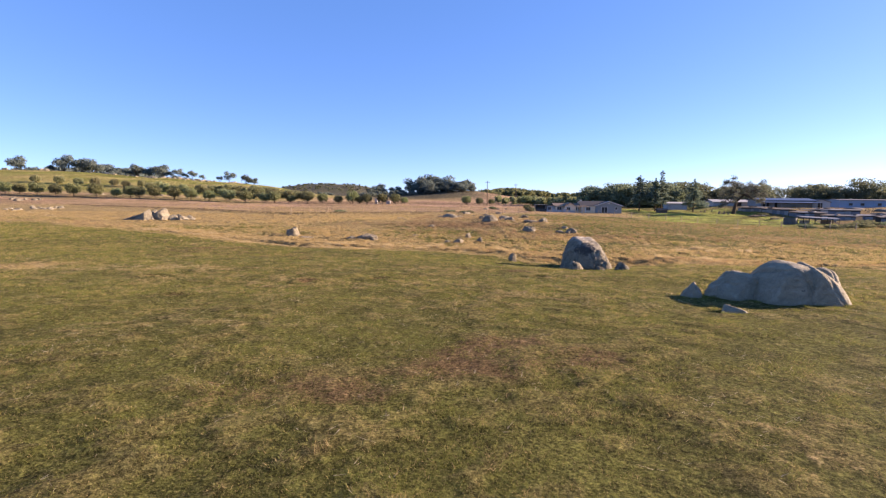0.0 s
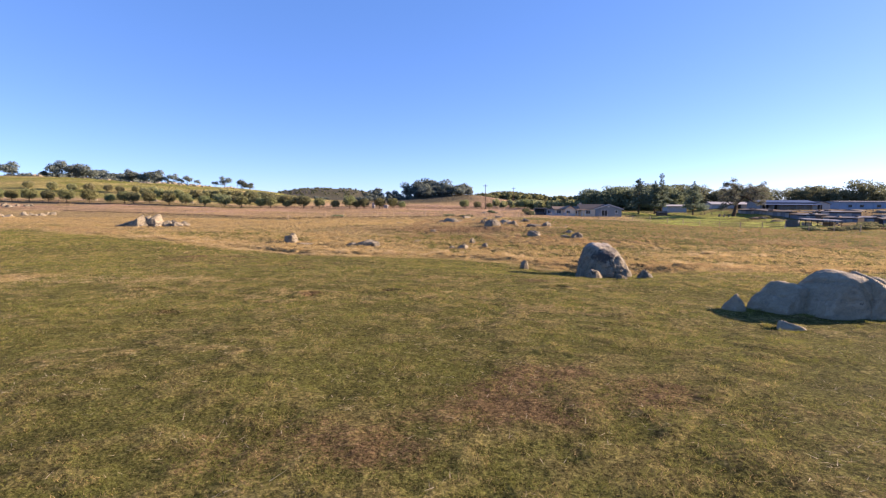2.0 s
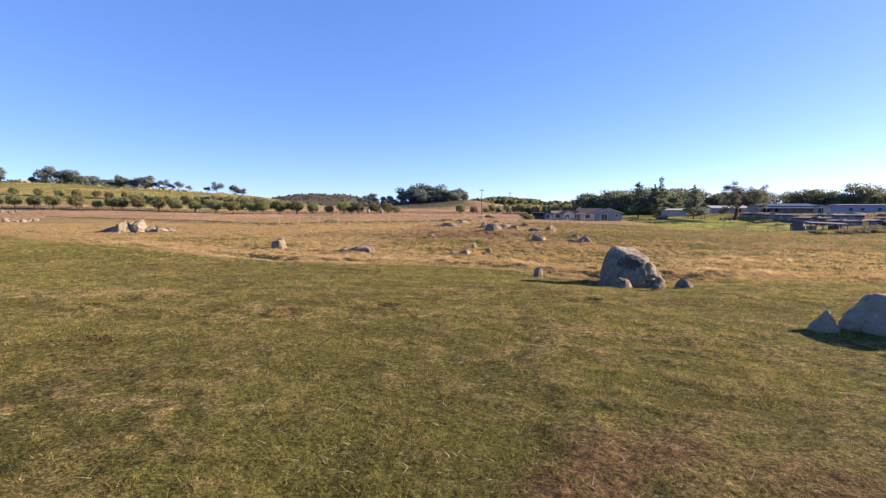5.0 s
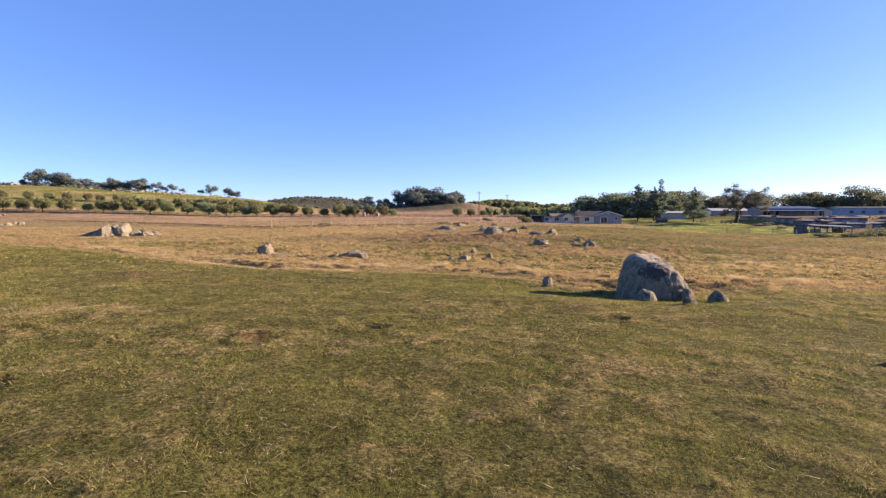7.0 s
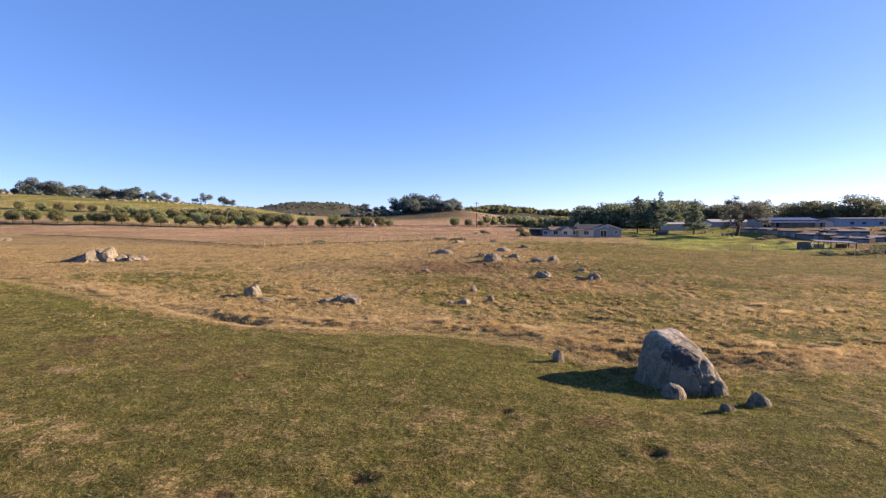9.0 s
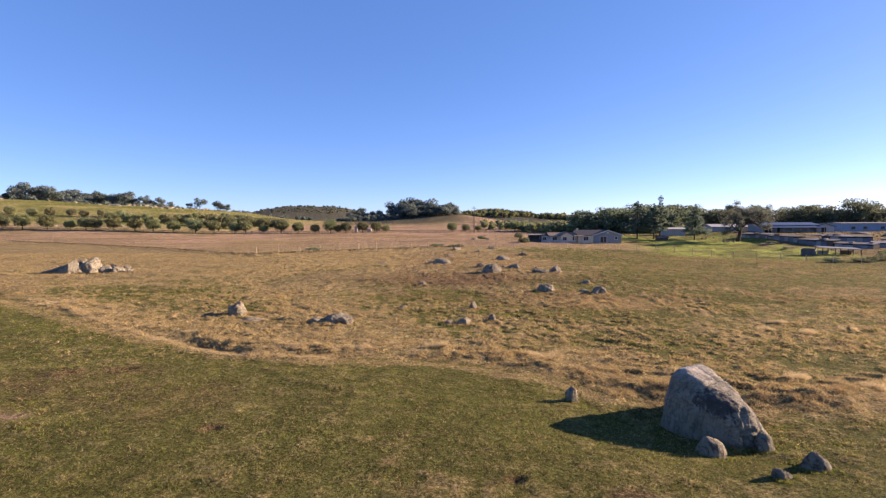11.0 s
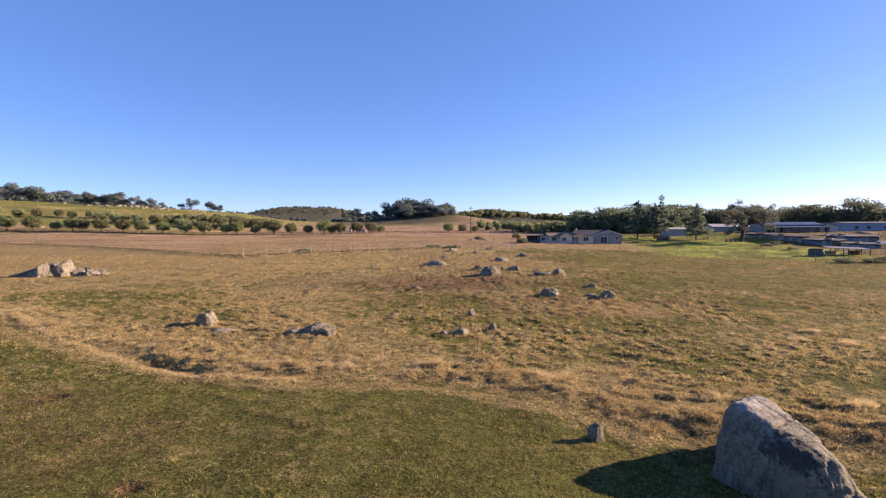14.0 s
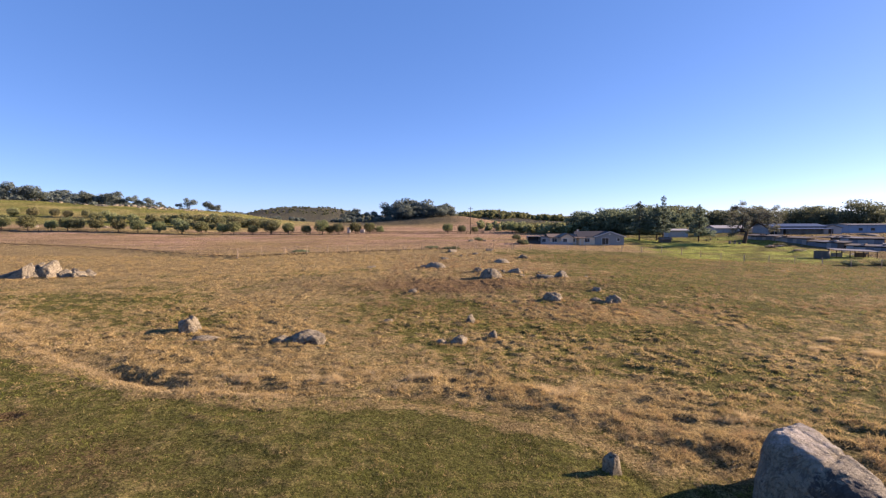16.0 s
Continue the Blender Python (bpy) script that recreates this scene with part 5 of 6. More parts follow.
window(house, 2.2, 3.0, 0, 1.2, 2.0, bars=0)
box_part("gable_vent", M_WHITE, house, -0.3, 0.3, -0.05, 0.02, 3.1, 3.4)
# the main block beside the gable, under a long dark roof
gable_body("wall", M_CREAM, house, -9.2, -4.31, 0.25, 9.0, 2.4, 3.9, False)
gable_roof(M_SHINGLE, house, -9.2, 0.0, 0.25, 9.0, 2.4, 3.9, 0.2, False)
window(house, -7.4, -5.9, 0.25, 0.85, 2.0)
box_part("chimney", M_CREAM, house, -8.4, -7.8, 5.2, 5.8, 2.5, 4.5)
# the lower wing with its small gabled porch
gable_body("wall", M_CREAM, house, -17.6, -9.21, 1.0, 8.0, 2.3, 3.1, False)
gable_roof(M_TILE, house, -17.6, -9.72, 1.0, 8.0, 2.3, 3.1, 0.5, False)
gable_body("porch", M_CREAM, house, -14.6, -10.9, -0.4, 1.02, 2.35, 3.4)
gable_roof(M_TILE, house, -14.6, -10.9, -0.4, 4.0, 2.35, 3.4, 0.4)
box_part("door", M_BROWN, house, -11.9, -11.0, 0.92, 0.98, 0.0, 2.05)
window(house, -14.0, -12.8, -0.4, 0.9, 1.9)
window(house, -10.6, -9.6, 1.0, 0.9, 1.9)
window(house, -16.9, -15.5, 1.0, 0.9, 2.0)
for px in (-10.4, -8.9, -7.8):
    box_part("porch_post", M_WHITE, house, px - 0.07, px + 0.07, -1.0, -0.86, -0.5, 2.2)
slab("porch_roof", M_TILE, house, (-10.9, -1.2, 2.15), (-7.4, -1.2, 2.15), (-7.4, 0.24, 2.36), (-10.9, 0.24, 2.36), 0.1)
# a flat-roofed pale annex at the wing's end
box_part("annex", M_PALE, house, -20.9, -17.62, 1.2, 7.0, -1.0, 2.35)
box_part("annex_roof", M_SHINGLE, house, -21.1, -17.62, 0.95, 7.2, 2.354, 2.5)
window(house, -19.9, -18.8, 1.2, 0.9, 1.9)
for k in range(7):
    box_part("fence_panel", M_PALE, house, -20.8 + k * 1.35, -19.55 + k * 1.35, -1.6, -1.5, -0.3, 0.75 + 0.25 * ((k * 5) % 3), label="weathered pale yard fence panel")

shelter = building("shelter", "dark open-fronted steel shelter beside the bungalow", "shed", 31.2, 161.2, -2)
box_part("back_wall", M_DARKMETAL, shelter, -1.9, 1.9, 2.4, 2.5, -0.5, 2.2)
box_part("side_wall", M_DARKMETAL, shelter, -1.9, -1.82, 0, 2.4, -0.5, 2.2)
box_part("side_wall", M_DARKMETAL, shelter, 1.82, 1.9, 0, 2.4, -0.5, 2.2)
box_part("front_panel", M_DARKMETAL, shelter, -1.82, 1.82, 0, 0.06, -0.5, 0.9)
box_part("roof", M_SHED, shelter, -2.0, 2.0, -0.2, 2.6, 2.2, 2.32)


def barn(x, y, turn, long, deep, eave, ridge, wall, roofing, label, doors=(), name="barn", z=None):
    b = building(name, label, "barn", x, y, turn, z)
    gable_body("wall", wall, b, -long / 2, long / 2, 0, deep, eave, ridge, False)
    gable_roof(roofing, b, -long / 2, long / 2, 0, deep, eave, ridge, 0.5, False, 0.1)
    for k in range(int(long / 3) + 1):
        xx = -long / 2 + k * long / int(long / 3)
        box_part("wall_rib", wall, b, xx - 0.06, xx + 0.06, -0.08, 0.0, -0.6, eave - 0.05)
    for x0, x1, h in doors:
        # no opening: a dark panel on the wall paints the doorway's shade
        box_part("door", M_INSIDE_SHADE, b, x0, x1, -0.12, -0.02, -0.3, h, label="dark panel painted as the shade in an open doorway")
    return b


b = barn(131.4, 188, -1, 20.5, 9, 3.1, 3.9, M_SHED, M_ROOFBLUE, "long grey barn with a blue steel roof", ((-9.5, -7.2, 2.2), (-5, -4, 2.1)), z=1.7)
slab("lean_to_roof", M_ROOFBLUE, b, (-10.4, -3.4, 2.15), (10.4, -3.4, 2.15), (10.4, -0.1, 2.55), (-10.4, -0.1, 2.55), 0.1, "lower blue steel roof along the front")
for k in range(8):
    box_part("post", M_SHED, b, -10.2 + k * 2.9, -10.05 + k * 2.9, -3.2, -3.05, -1.0, 2.18)
box_part("gutter_board", M_PALE, b, -10.6, 10.6, -0.72, -0.56, 2.80, 2.92, label="pale gutter board")
# the pale gabled shed at the barn's end
shed = building("shed", "pale gabled shed with a dark doorway", "shed", 143.6, 187, -1, 1.7)
gable_body("wall", M_PALE, shed, -3.3, 3.3, 0, 8, 2.5, 3.5)
gable_roof(M_OLDROOF, shed, -3.3, 3.3, 0, 8, 2.5, 3.5, 0.35)
# a dark panel on the closed wall, painted as a shaded doorway
box_part("door", M_INSIDE_SHADE, shed, -1.4, 0.3, -0.06, 0.0, -0.3, 2.2, label="dark panel painted as the shade in an open doorway")
b = barn(169.5, 194, -4, 26, 10, 4.1, 4.35, M_PALEBLUE, M_SHEET, "pale blue metal barn", ((6, 9, 2.6),), z=1.1)
for x0 in (-9.6, -5.2, 1.2):
    window(b, x0, x0 + 1.5, 0, 1.9, 2.9, frame_mat=M_PALEBLUE, bars=0)
barn(116.5, 200, 0, 15, 7, 2.0, 2.9, M_PALE, M_PALE, "low white shed with a pale roof", ((2, 4, 1.9),), "shed", z=2.0)
barn(94.5, 200, 0, 7.6, 5, 1.6, 2.1, M_PALE, M_PALE, "low white flat-roofed shed beyond the green", (), "shed", z=1.55)

# long low stock sheds in a row, stepping down the slope, their patched sides to the green
def stock_shed(x, y, long, turn, high, roofing, seed):
    """A low shed with a side of patched sheets and boards, and a nearly flat roof on it."""
    r = random.Random(seed)
    shed = building("stock_shed", "long low grey stock shed with patched sheet sides", "shed", x, y, turn)
    # solid block, coloured dark as the shade behind gaps in the panels
    box_part("body", M_INSIDE_SHADE, shed, -long / 2, long / 2, 0.05, 3.6, -1.2, high - 0.1)
    px = -long / 2
    while px < long / 2 - 0.3:
        w = min(r.uniform(1.1, 2.4), long / 2 - px)
        top = high - r.uniform(0.12, 0.5)
        box_part("panel", r.choice((M_SHED, M_SHED, M_SHEET, M_SHEET, M_PALE, M_SHED, M_EARTH, M_BROWN)), shed, px, px + w - 0.03, -r.uniform(0.0, 0.06), 0.04, -1.2, top, 0.01)
        px += w
    px = -long / 2 - 0.3
    while px < long / 2:
        w = min(r.uniform(2.2, 4.0), long / 2 + 0.3 - px)
        z = high + r.uniform(-0.05, 0.06)
        slab("roof_sheet", roofing if r.random() < 0.7 else M_SHEET, shed, (px, -0.4, z - 0.05), (px + w - 0.02, -0.4, z - 0.05), (px + w - 0.02, 3.8, z + 0.3), (px, 3.8, z + 0.3), 0.06)
        px += w
    for k in range(3):      # stones and scrap that hold the sheets down
        at = r.uniform(-long / 2 + 1, long / 2 - 1)
        box_part("weight", r.choice((M_EARTH, M_BROWN, M_PALE)), shed, at, at + r.uniform(0.3, 1.2), r.uniform(0.4, 1.5), r.uniform(1.8, 2.4), high + 0.2, high + r.uniform(0.45, 0.6), 0.03)
    return shed


for k, (x, y, long, turn, high, roofing) in enumerate(((107.0, 171.5, 9.5, -72, 1.45, M_OLDROOF), (110.2, 162.5, 9.5, -70, 1.5, M_OLDROOF), (113.8, 153.5, 9.5, -67, 1.6, M_OLDROOF), (117.8, 144.6, 9.0, -64, 1.5, M_OLDROOF),
                                                       (127.5, 158, 12, -30, 1.8, M_OLDROOF), (131.5, 147, 9, -38, 1.4, M_OLDROOF), (125.0, 133.0, 7, -20, 1.4, M_OLDROOF), (139.5, 139.0, 9, -10, 1.6, M_OLDROOF))):
    stock_shed(x, y, long, turn, high, roofing, 60 + k)

# an open-sided shelter by the tank: a flat pale roof on posts
lean = building("shelter", "open-sided stock shelter with a flat pale roof on posts", "shelter", 100.3, 127.5, -12)
slab("roof", M_SHEET, lean, (-4.6, 0, 1.75), (4.6, 0, 1.35), (4.6, 3.6, 1.6), (-4.6, 3.6, 2.0), 0.1)
for px in (-4.2, -1.4, 1.4, 4.2):
    for py in (0.2, 3.4):
        box_part("post", M_RAIL, lean, px - 0.07, px + 0.07, py - 0.07, py + 0.07, -0.9, 1.55 - 0.043 * px + 0.06 * py)
box_part("side_panel", M_BROWN, lean, 1.4, 3.8, 3.3, 3.4, -0.8, 1.0)
box_part("side_panel", M_SHED, lean, -3.8, -1.4, 3.3, 3.4, -0.8, 0.9)

barn(78.4, 176, 0, 3.2, 2.4, 1.1, 1.5, M_BROWN, M_BROWN, "small brown hut under the conifers", (), "hut")


def wood_pile(x, y, turn, seed, n, label, long=3.2, mats=None):
    """Old boards and sheets thrown on a heap, each a piece of its own."""
    r = random.Random(seed)
    pile = building("wood_pile", label, "wood pile", x, y, turn)
    for k in range(n):
        w, d = r.uniform(0.5, 1.0) * long, r.uniform(0.12, 0.5)
        bm = box(bmesh.new(), -w / 2, w / 2, -d / 2, d / 2, -0.03, 0.03)
        ob = part("board", bm, r.choice(mats or (M_BROWN, M_RAIL, M_SHED, M_PALE)), pile)
        ob.matrix_basis = pose(r.uniform(-0.5, 0.5), r.uniform(-0.7, 0.7), 0.08 + 0.07 * k * 8 / n + r.uniform(0, 0.05), r.uniform(-9, 9), r.uniform(-6, 6), r.uniform(-40, 40))
    return pile


wood_pile(97.7, 152.8, 5, 1, 16, "heap of old brown boards on the green", 4.2, (M_BROWN, M_BROWN, M_RAIL, M_SHED))
wood_pile(101.5, 156.5, -20, 2, 12, "flat stack of weathered grey boards", 4.0)
wood_pile(96.5, 141.5, 12, 3, 14, "bleached boards and scrap in the grass", 3.2, (M_PALE, M_BROWN, M_PALE, M_EARTH))
wood_pile(105.0, 134.0, 30, 4, 10, "bleached boards and scrap in the grass", 2.6, (M_PALE, M_SHED, M_BROWN))
for x, y, w, h in ((93.3, 165.6, 0.9, 1.3), (94.4, 165.0, 0.8, 0.7), (95.3, 166.2, 0.7, 1.0), (96.3, 165.4, 0.9, 0.6), (96.9, 182.5, 0.7, 0.8), (95.2, 182.0, 0.8, 0.6), (99.0, 181.6, 0.6, 0.5)):
    rock("rock", x, y, (w, w * 0.8, h), int(x * 7), M_EARTH, "weathered grey stone standing in the grass by the oak", x * 31 % 90, "stones on the green", "rock", sharp=10, rough=0.1)

# stock tank by the fence
tank = building("stock_tank", "dark round steel stock tank by the fence", "tank", 93.0, 129.0)
bm = bmesh.new()
bmesh.ops.create_cone(bm, cap_ends=True, segments=40, radius1=1.55, radius2=1.55, depth=1.75, matrix=Matrix.Translation((0, 0, 0.6)))
top = max(bm.faces, key=lambda f: f.calc_center_median().z)
bmesh.ops.inset_individual(bm, faces=[top], thickness=0.08)
bmesh.ops.translate(bm, verts=top.verts, vec=(0, 0, -0.35))
part("shell", bm, M_TANK, tank)
for z in (0.2, 0.8, 1.4):
    bm = bmesh.new()
    bmesh.ops.create_cone(bm, cap_ends=False, segments=40, radius1=1.6, radius2=1.6, depth=0.1, matrix=Matrix.Translation((0, 0, z)))
    part("hoop", bm, M_TANK, tank)

# heaps of rubble and brush about the barns
HEAPS = [(108, 122, 6, 1.2, 2), (101, 116, 5, 1.0, 2), (92, 112, 4, 0.7, 2), (86, 113, 4, 0.8, 2), (97, 114, 4.5, 0.9, 2), (104, 118, 5, 1.1, 2), (112, 119, 6, 1.2, 2), (104, 158, 3.5, 0.8, 2), (120, 118, 8, 1.4, 2), (128, 122, 9, 1.5, 2), (116, 124, 7, 1.0, 0), (126, 126, 8, 1.2, 1),
         (136, 152, 8, 1.2, 0), (148, 164, 11, 1.4, 0), (146, 150, 10, 1.3, 1), (156, 172, 11, 1.6, 0), (130, 174, 9, 1.2, 0), (140, 178, 10, 1.2, 1), (152, 181, 9, 1.3, 0), (121, 168, 6, 0.9, 1), (26.6, 157.5, 2.6, 1.3, 2), (28.0, 158.6, 2.0, 1.0, 2), (16.7, 181.5, 3.0, 1.0, 2), (30.3, 187.0, 3.4, 1.5, 2), (5.5, 138.5, 4.5, 0.42, 2), (0.5, 139.5, 3.5, 0.35, 2), (-28.5, 125, 3.6, 0.36, 2)]
for k, (x, y, w, h, kind) in enumerate(HEAPS):
    if kind == 2:
        bush = broadleaf("bush", h * 1.3, w, 300 + k, M_SCRUB, "low grey-green bush by the fence", "bush", 900, 0.2, 0.02, 9, trunk_r=0.05)
        stand(bush, x, y, 1.0, 0, 0.1)
    else:
        rock("earth_mound", x, y, (w, w * 0.6, h * 0.55), 320 + k, M_GRANITE_DARK if kind == 3 else M_EARTH, "low weathered stony mound on rough ground by the barns" if kind else "low brown earth mound by the barns", 0, "mounds by the barns", "mound", 0.1, rough=0.07)

# loose rubble and scrap strewn about the mounds
rr = np.random.default_rng(21)
lumps = []
for k in range(6):
    me = rock_mesh("lump", (1, 0.8, 0.6), 400 + k, sharp=12, rough=0.1, most=3)
    co = np.zeros(len(me.vertices) * 3, np.float32)
    me.vertices.foreach_get("co", co)
    fi = np.zeros(len(me.polygons) * 3, np.int32)
    me.polygons.foreach_get("vertices", fi)
    lumps.append((co.reshape(-1, 3), fi.reshape(-1, 3)))
    bpy.data.meshes.remove(me)
pieces = []
for k in range(240):
    x, y = rr.uniform(108, 172), rr.uniform(124, 186)
    size, v = rr.uniform(0.25, 0.9), lumps[k % 6][0]
    if x + 0.6 * y > 188 and not (112 < x < 123 and 134 < y < 143) and not (90 < x < 96 and 126 < y < 132):
        pieces.append((v * np.array([size * 1.3, size, size * rr.uniform(0.5, 1.0)]) + np.array([x, y, ground_at(x, y) - 0.05]), lumps[k % 6][1]))
v, f = joined(pieces)
tagged(part("rubble", tri_mesh("rubble", v, f), M_EARTH), "grey-brown rubble strewn over rough ground by the barns", "rubble", kind="stuff")

# power poles
for x, y, high in ((17.8, 232, 12.0), (40.0, 300, 11.5), (-182, 420, 10)):
    p = building("utility_pole", "tall wooden utility pole with a crossarm", "pole", x, y)
    v, f = tube([(0, 0, -0.5), (0, 0, high)], [0.19, 0.13], 8)
    part("shaft", tri_mesh("shaft", v, f, True), M_BARK, p)
    box_part("crossarm", M_BARK, p, -1.1, 1.1, -0.07, 0.07, high - 0.9, high - 0.75)
    for xx in (-0.95, -0.4, 0.4, 0.95):
        box_part("insulator", M_PALE, p, xx - 0.05, xx + 0.05, -0.05, 0.05, high - 0.75, high - 0.55)

# boxes at the edge of the orchard
for x, y, w, h in ((-37.5, 243, 1.2, 2.6), (-31.5, 245, 1.9, 1.5)):
    p = building("feed_bin", "small pale box standing at the orchard's edge", "box", x, y)
    box_part("bin", M_PALE, p, -w / 2, w / 2, -w / 2, w / 2, -0.2, h * 0.85, 0.05)
    box_part("lid", M_PALE, p, -w / 2 - 0.1, w / 2 + 0.1, -w / 2 - 0.1, w / 2 + 0.1, h * 0.85, h)


# ---------------------------------------------------------------- grass
def blades(rng, cx, cy, per, high, wide, lean, radius):
    """Clumps of single-triangle blades at cx, cy: verts, tris. high is one height a clump."""
    n = len(cx) * per
    r = radius * np.sqrt(rng.random(n))
    a = rng.uniform(0, 2 * math.pi, n)
    bx, by = np.repeat(cx, per) + r * np.cos(a), np.repeat(cy, per) + r * np.sin(a)
    bz = np.repeat(height(cx, cy), per) - 0.015
    h = np.repeat(high, per) * rng.uniform(0.55, 1.2, n)
    t = rng.uniform(0, 2 * math.pi, n)
    dx, dy = np.cos(t) * wide, np.sin(t) * wide
    la = rng.uniform(0, 2 * math.pi, n)
    k = h * lean * rng.uniform(0.3, 1.4, n)
    tipx, tipy = bx + np.cos(la) * k, by + np.sin(la) * k
    verts = np.stack([np.stack([bx - dx, by - dy, bz], 1), np.stack([bx + dx, by + dy, bz], 1), np.stack([tipx, tipy, bz + h], 1)], 1).reshape(-1, 3)
    return verts, np.arange(n * 3).reshape(-1, 3)


def scatter(rng, y0, y1, density):
    half = 0.93 * (y1 + 7.5) + 1.5
    n = int(density * (y1 - y0) * 2 * half)
    x, y = rng.uniform(-half, half, n), rng.uniform(y0, y1, n)
    keep = np.abs(x) < 0.93 * (y + 7.5) + 1.5
    return x[keep], y[keep]


rng = np.random.default_rng(11)
green, straw, browned, bleached = [], [], [], []
for y0, y1, dens, wide, size, per in ((-1.5, 12, 270, 0.0050, 0.055, 4), (12, 24, 125, 0.0080, 0.075, 4), (24, 36, 62, 0.014, 0.085, 4), (36, 62, 16, 0.026, 0.11, 6), (62, 122, 6.0, 0.032, 0.13, 5)):
    x, y = scatter(rng, y0, y1, dens)
    dry, bare, lush = cover(x, y)
    is_dry = rng.random(len(x)) < 0.06 + dry * 0.75 + smooth(0.03, 0.14, hummock(x, y)) * np.where(beyond_ditch(x, y) > 0, 0.5, 0.12)
    thick = fbm(x, y, 0.7, 77, 2) * 0.6 + fbm(x, y, 2.6, 71, 2) * 0.4
    keep = (rng.random(len(x)) > bare * 0.75) & (rng.random(len(x)) < smooth(0.28, 0.52, thick) + 0.6)
    hgt = size * rng.uniform(0.45, 1.2, len(x)) * (0.6 + 0.8 * smooth(0.4, 0.72, thick))
    past, lump = beyond_ditch(x, y), hummock(x, y)
    keep &= (past < 0) | (rng.random(len(x)) < smooth(0.0, 0.08, lump) + 0.22)
    hgt = np.where(past < 0, hgt, hgt * (0.55 + 1.3 * smooth(0.02, 0.14, lump)))
    g, s = keep & ~is_dry, keep & is_dry
    green.append(blades(rng, x[g], y[g], per, hgt[g], wide, 1.2, 0.06 + 3 * wide))
    for kind, of in ((browned, s & (y > 58) & (x > -6)), (straw, s & ((y <= 58) | (x <= -6)))):
        kind.append(blades(rng, x[of], y[of], per, hgt[of] * 1.1, wide * 0.85, 1.5, 0.06 + 3 * wide))
# rank straw tussocks on the hummocks past the ditch, a few in front of it
for y0, y1, dens, wide, size, per in ((6, 36, 5.0, 0.007, 0.12, 14), (26, 62, 9.0, 0.0085, 0.13, 18), (62, 122, 2.2, 0.018, 0.19, 12)):
    x, y = scatter(rng, y0, y1, dens)
    dry, bare, lush = cover(x, y)
    past = beyond_ditch(x, y)
    band = np.exp(-((past - 3.0) / 3.0) ** 2)
    p = np.clip((0.15 + dry) * (0.25 + 0.9 * band) * smooth(0.03, 0.12, hummock(x, y)), 0, 1) * np.where(past < -0.5, 0.35, 1)
    keep = (rng.random(len(x)) < p) & (y < FENCE_Y(x) - 1)
    hgt = size * rng.uniform(0.4, 1.2, len(x)) * (0.65 + 0.7 * band)
    (browned if y0 > 40 else straw).append(blades(rng, x[keep], y[keep], per, hgt[keep], wide, 0.95, 0.3))
# coarse tufts in the fallow field behind the fence
x, y = rng.uniform(-130, 60, 5000), rng.uniform(112, 215, 5000)
keep = (y > FENCE_Y(x) + 2) & (rng.random(5000) < 0.15 + 1.2 * smooth(0.45, 0.65, fbm(x, y * 0.6, 18, 97, 3)))
straw.append(blades(rng, x[keep], y[keep], 7, rng.uniform(0.10, 0.30, keep.sum()), 0.035, 1.2, 0.5))
# pale tussocks along the eroded edge
tx = rng.uniform(-40, 34, 520)
ty = np.interp(tx, DX, DY) + 1.0 + rng.gamma(1.6, 1.9, 520)
th = rng.uniform(0.14, 0.34, 520) * (0.6 + 0.8 * fbm(tx, ty, 5, 91, 2))
for kind, of in ((bleached, tx < 3), (browned, tx >= 3)):
    kind.append(blades(rng, tx[of], ty[of], 54, th[of] * 0.72, 0.0065, 1.0, 0.24))
tx, ty = rng.normal(-20, 4.5, 130), rng.normal(0, 0.9, 130)
bleached.append(blades(rng, tx, ty + 20.6 + 0.1 * (tx + 20), 30, rng.uniform(0.05, 0.12, 130), 0.006, 1.0, 0.3))
straw.append(blades(rng, np.array([-0.45, -0.3, 3.9]), np.array([0.05, 0.15, 11.2]), 14, np.array([0.3, 0.26, 0.2]), 0.004, 0.5, 0.08))
# a pale fringe of straw along the trodden lines
tx, ty, w = TRAILS[0]
x = rng.uniform(tx[0], tx[-1], 2600)
y = np.interp(x, tx, ty) + rng.normal(scale=w * 0.7, size=2600)
bleached.append(blades(rng, x, y, 7, rng.uniform(0.05, 0.15, 2600), 0.010, 0.8, 0.14))
# the few tall bleached tussocks that stand out, each a close group of clumps
for x, y, h in ((-4.6, 38.6, 0.5), (-0.3, 39.1, 0.6), (6.0, 36.9, 0.68), (-8.9, 39.0, 0.45), (29.2, 49.2, 0.5), (26.2, 46.6, 0.5), (28.4, 45.2, 0.62), (33.0, 46.5, 0.45), (12.6, 33.6, 0.45), (18.4, 32.5, 0.5), (20.5, 30.8, 0.5)):
    n = 9
    bleached.append(blades(rng, x + rng.normal(scale=0.45, size=n), y + rng.normal(scale=0.25, size=n), 95, h * 0.68 * rng.uniform(0.55, 1.1, n), 0.007, 0.7, 0.22))
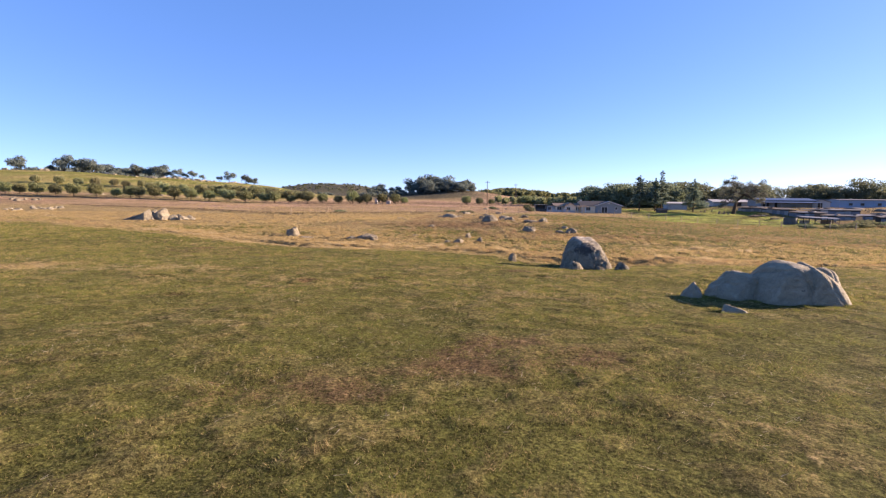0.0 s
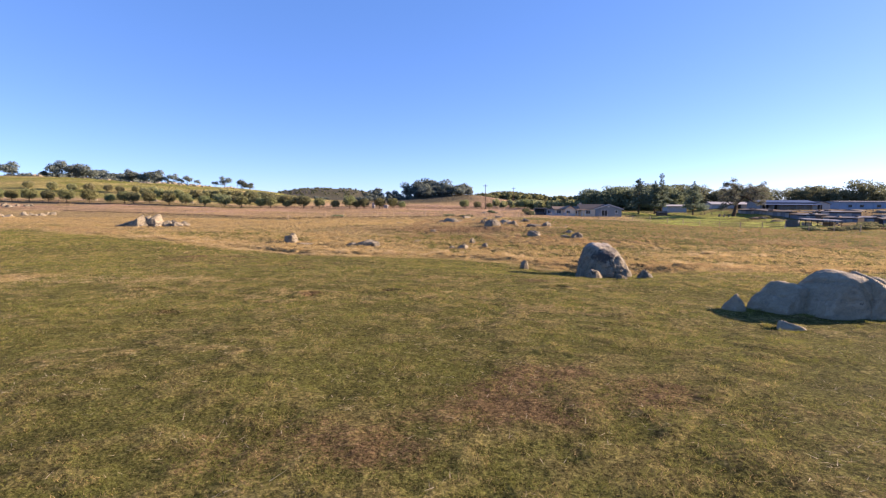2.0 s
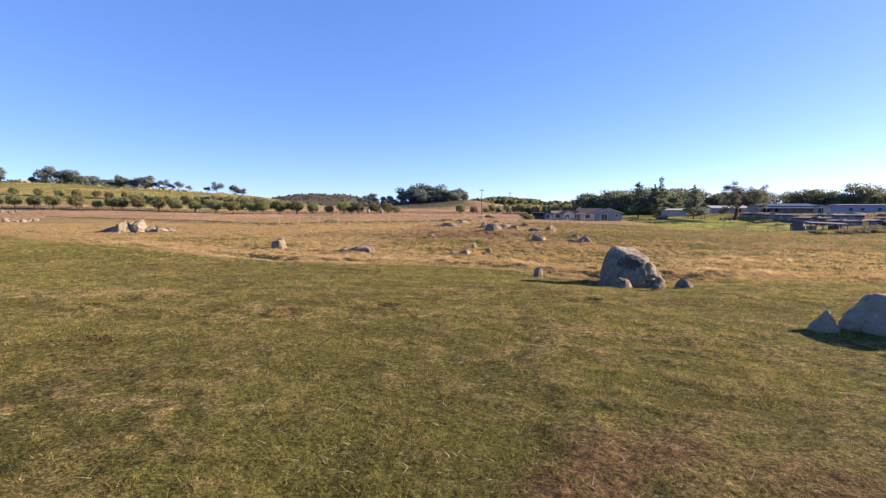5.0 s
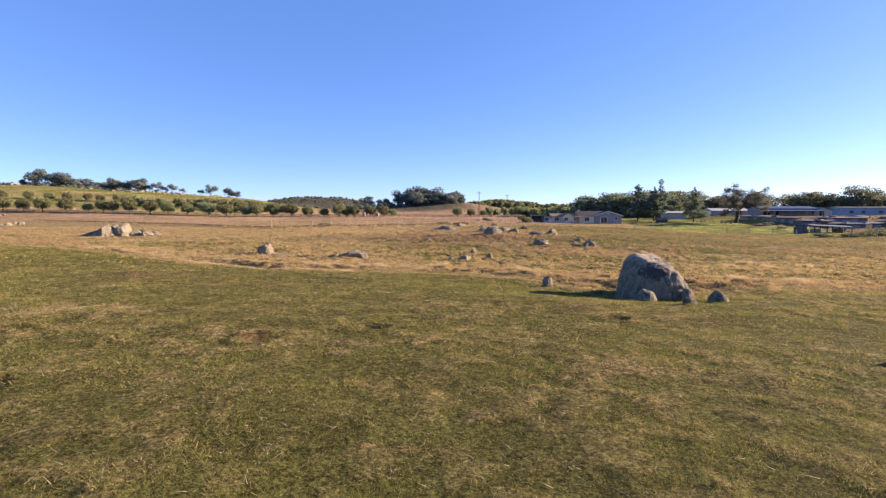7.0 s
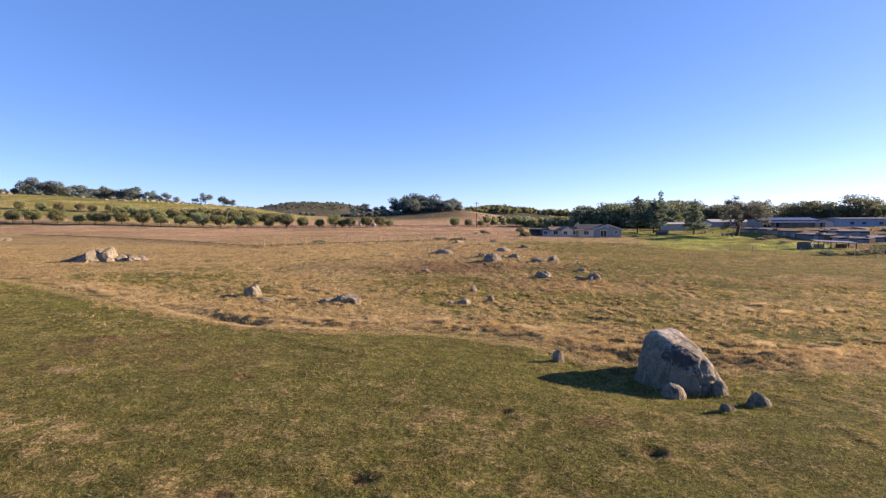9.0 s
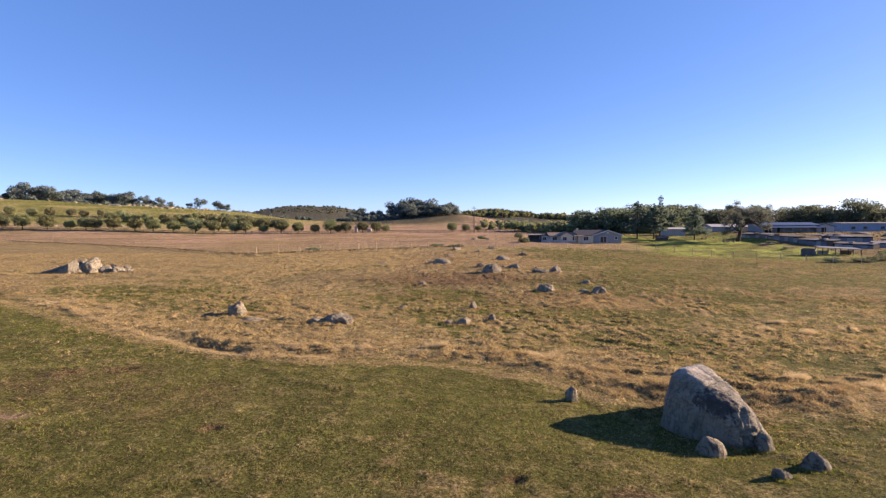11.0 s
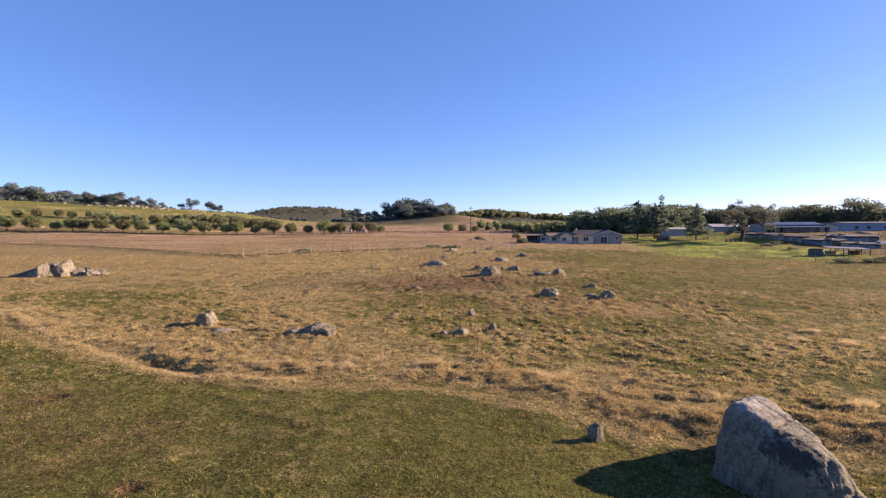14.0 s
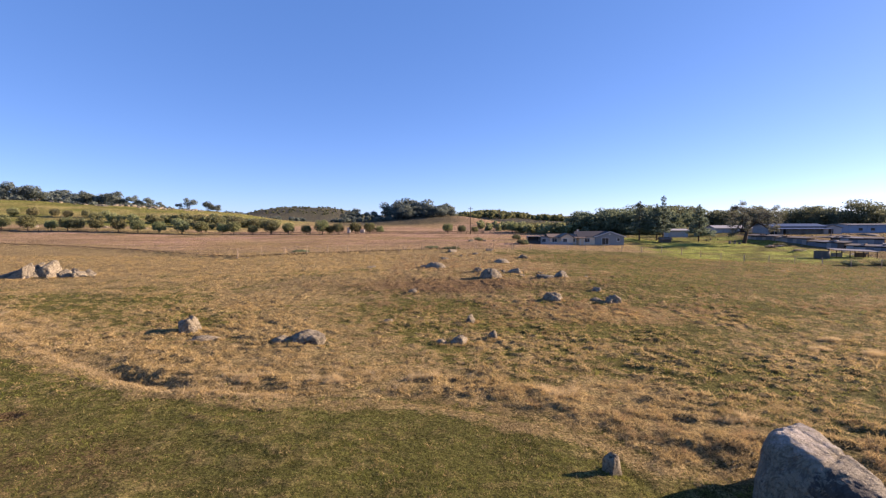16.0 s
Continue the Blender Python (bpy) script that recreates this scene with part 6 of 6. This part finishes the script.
# orange-brown tussocks here and there beyond the boulder
tx, ty = rng.uniform(-30, 60, 1500), rng.uniform(36, 82, 1500)
keep = (beyond_ditch(tx, ty) > 2) & (rng.random(1500) < 1.3 * smooth(0.52, 0.70, fbm(tx, ty, 7, 93, 3)))
tx, ty = tx[keep], ty[keep]
browned.append(blades(rng, tx, ty, 36, rng.uniform(0.08, 0.20, len(tx)), 0.009, 0.9, 0.32))
tx, ty = rng.normal(13.5, 8.0, 420), rng.normal(56.5, 2.2, 420)
browned.append(blades(rng, tx, ty, 40, rng.uniform(0.06, 0.20, 420), 0.010, 0.9, 0.34))
# loose pale stalks lying about
lx, ly = scatter(rng, -1.5, 26, 5.5)
keep = rng.random(len(lx)) < 0.15 + 1.2 * smooth(0.45, 0.7, fbm(lx, ly, 2.2, 99, 2))
lx, ly = lx[keep], ly[keep]
v, f = blades(rng, lx, ly, 2, rng.uniform(0.025, 0.06, len(lx)), 0.006, 4.5, 0.12)
v[:, 2] += 0.03
tagged(part("straw_stalks", tri_mesh("straw_stalks", v, f), M_STALK), "loose bleached straw stalks lying on the grass", "straw", kind="stuff")
# tufts round the feet of the rocks
for x, y, w in ROCKS:
    if y < 135 and x < 70:
        n = int(14 + 9 * w)
        a = rng.uniform(0, 2 * math.pi, n)
        q = w * rng.uniform(0.36, 0.62, n)
        hh = rng.uniform(0.06, 0.20, n) * (1.0 if y > 30 else 0.6)
        (straw if y > 30 else green).append(blades(rng, x + np.cos(a) * q, y + np.sin(a) * q, 26, hh, 0.006 + 0.0003 * y, 0.8, 0.15))
v, f = joined(green)
tagged(part("grass", tri_mesh("grass", v, f), M_GREEN), "short grazed green grass", "grass", kind="stuff")
# rough tufts on the green by the barns
x, y = rng.uniform(40, 125, 9000), rng.uniform(118, 190, 9000)
keep = rng.random(9000) < 1.1 * smooth(0.42, 0.62, fbm(x, y, 5, 95, 3))
green.append(blades(rng, x[keep], y[keep], 6, rng.uniform(0.08, 0.26, keep.sum()), 0.04, 1.0, 0.35))
v, f = joined(bleached)
tagged(part("bleached_grass", tri_mesh("bleached_grass", v, f), M_FRINGE), "pale bleached straw along the eroded edge and a trodden line", "grass", kind="stuff")
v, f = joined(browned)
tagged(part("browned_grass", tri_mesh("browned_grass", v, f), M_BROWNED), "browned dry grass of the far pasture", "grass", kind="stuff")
v, f = joined(straw)
tagged(part("dry_grass", tri_mesh("dry_grass", v, f), M_STRAW), "dry straw-coloured grass tufts", "grass", kind="stuff")
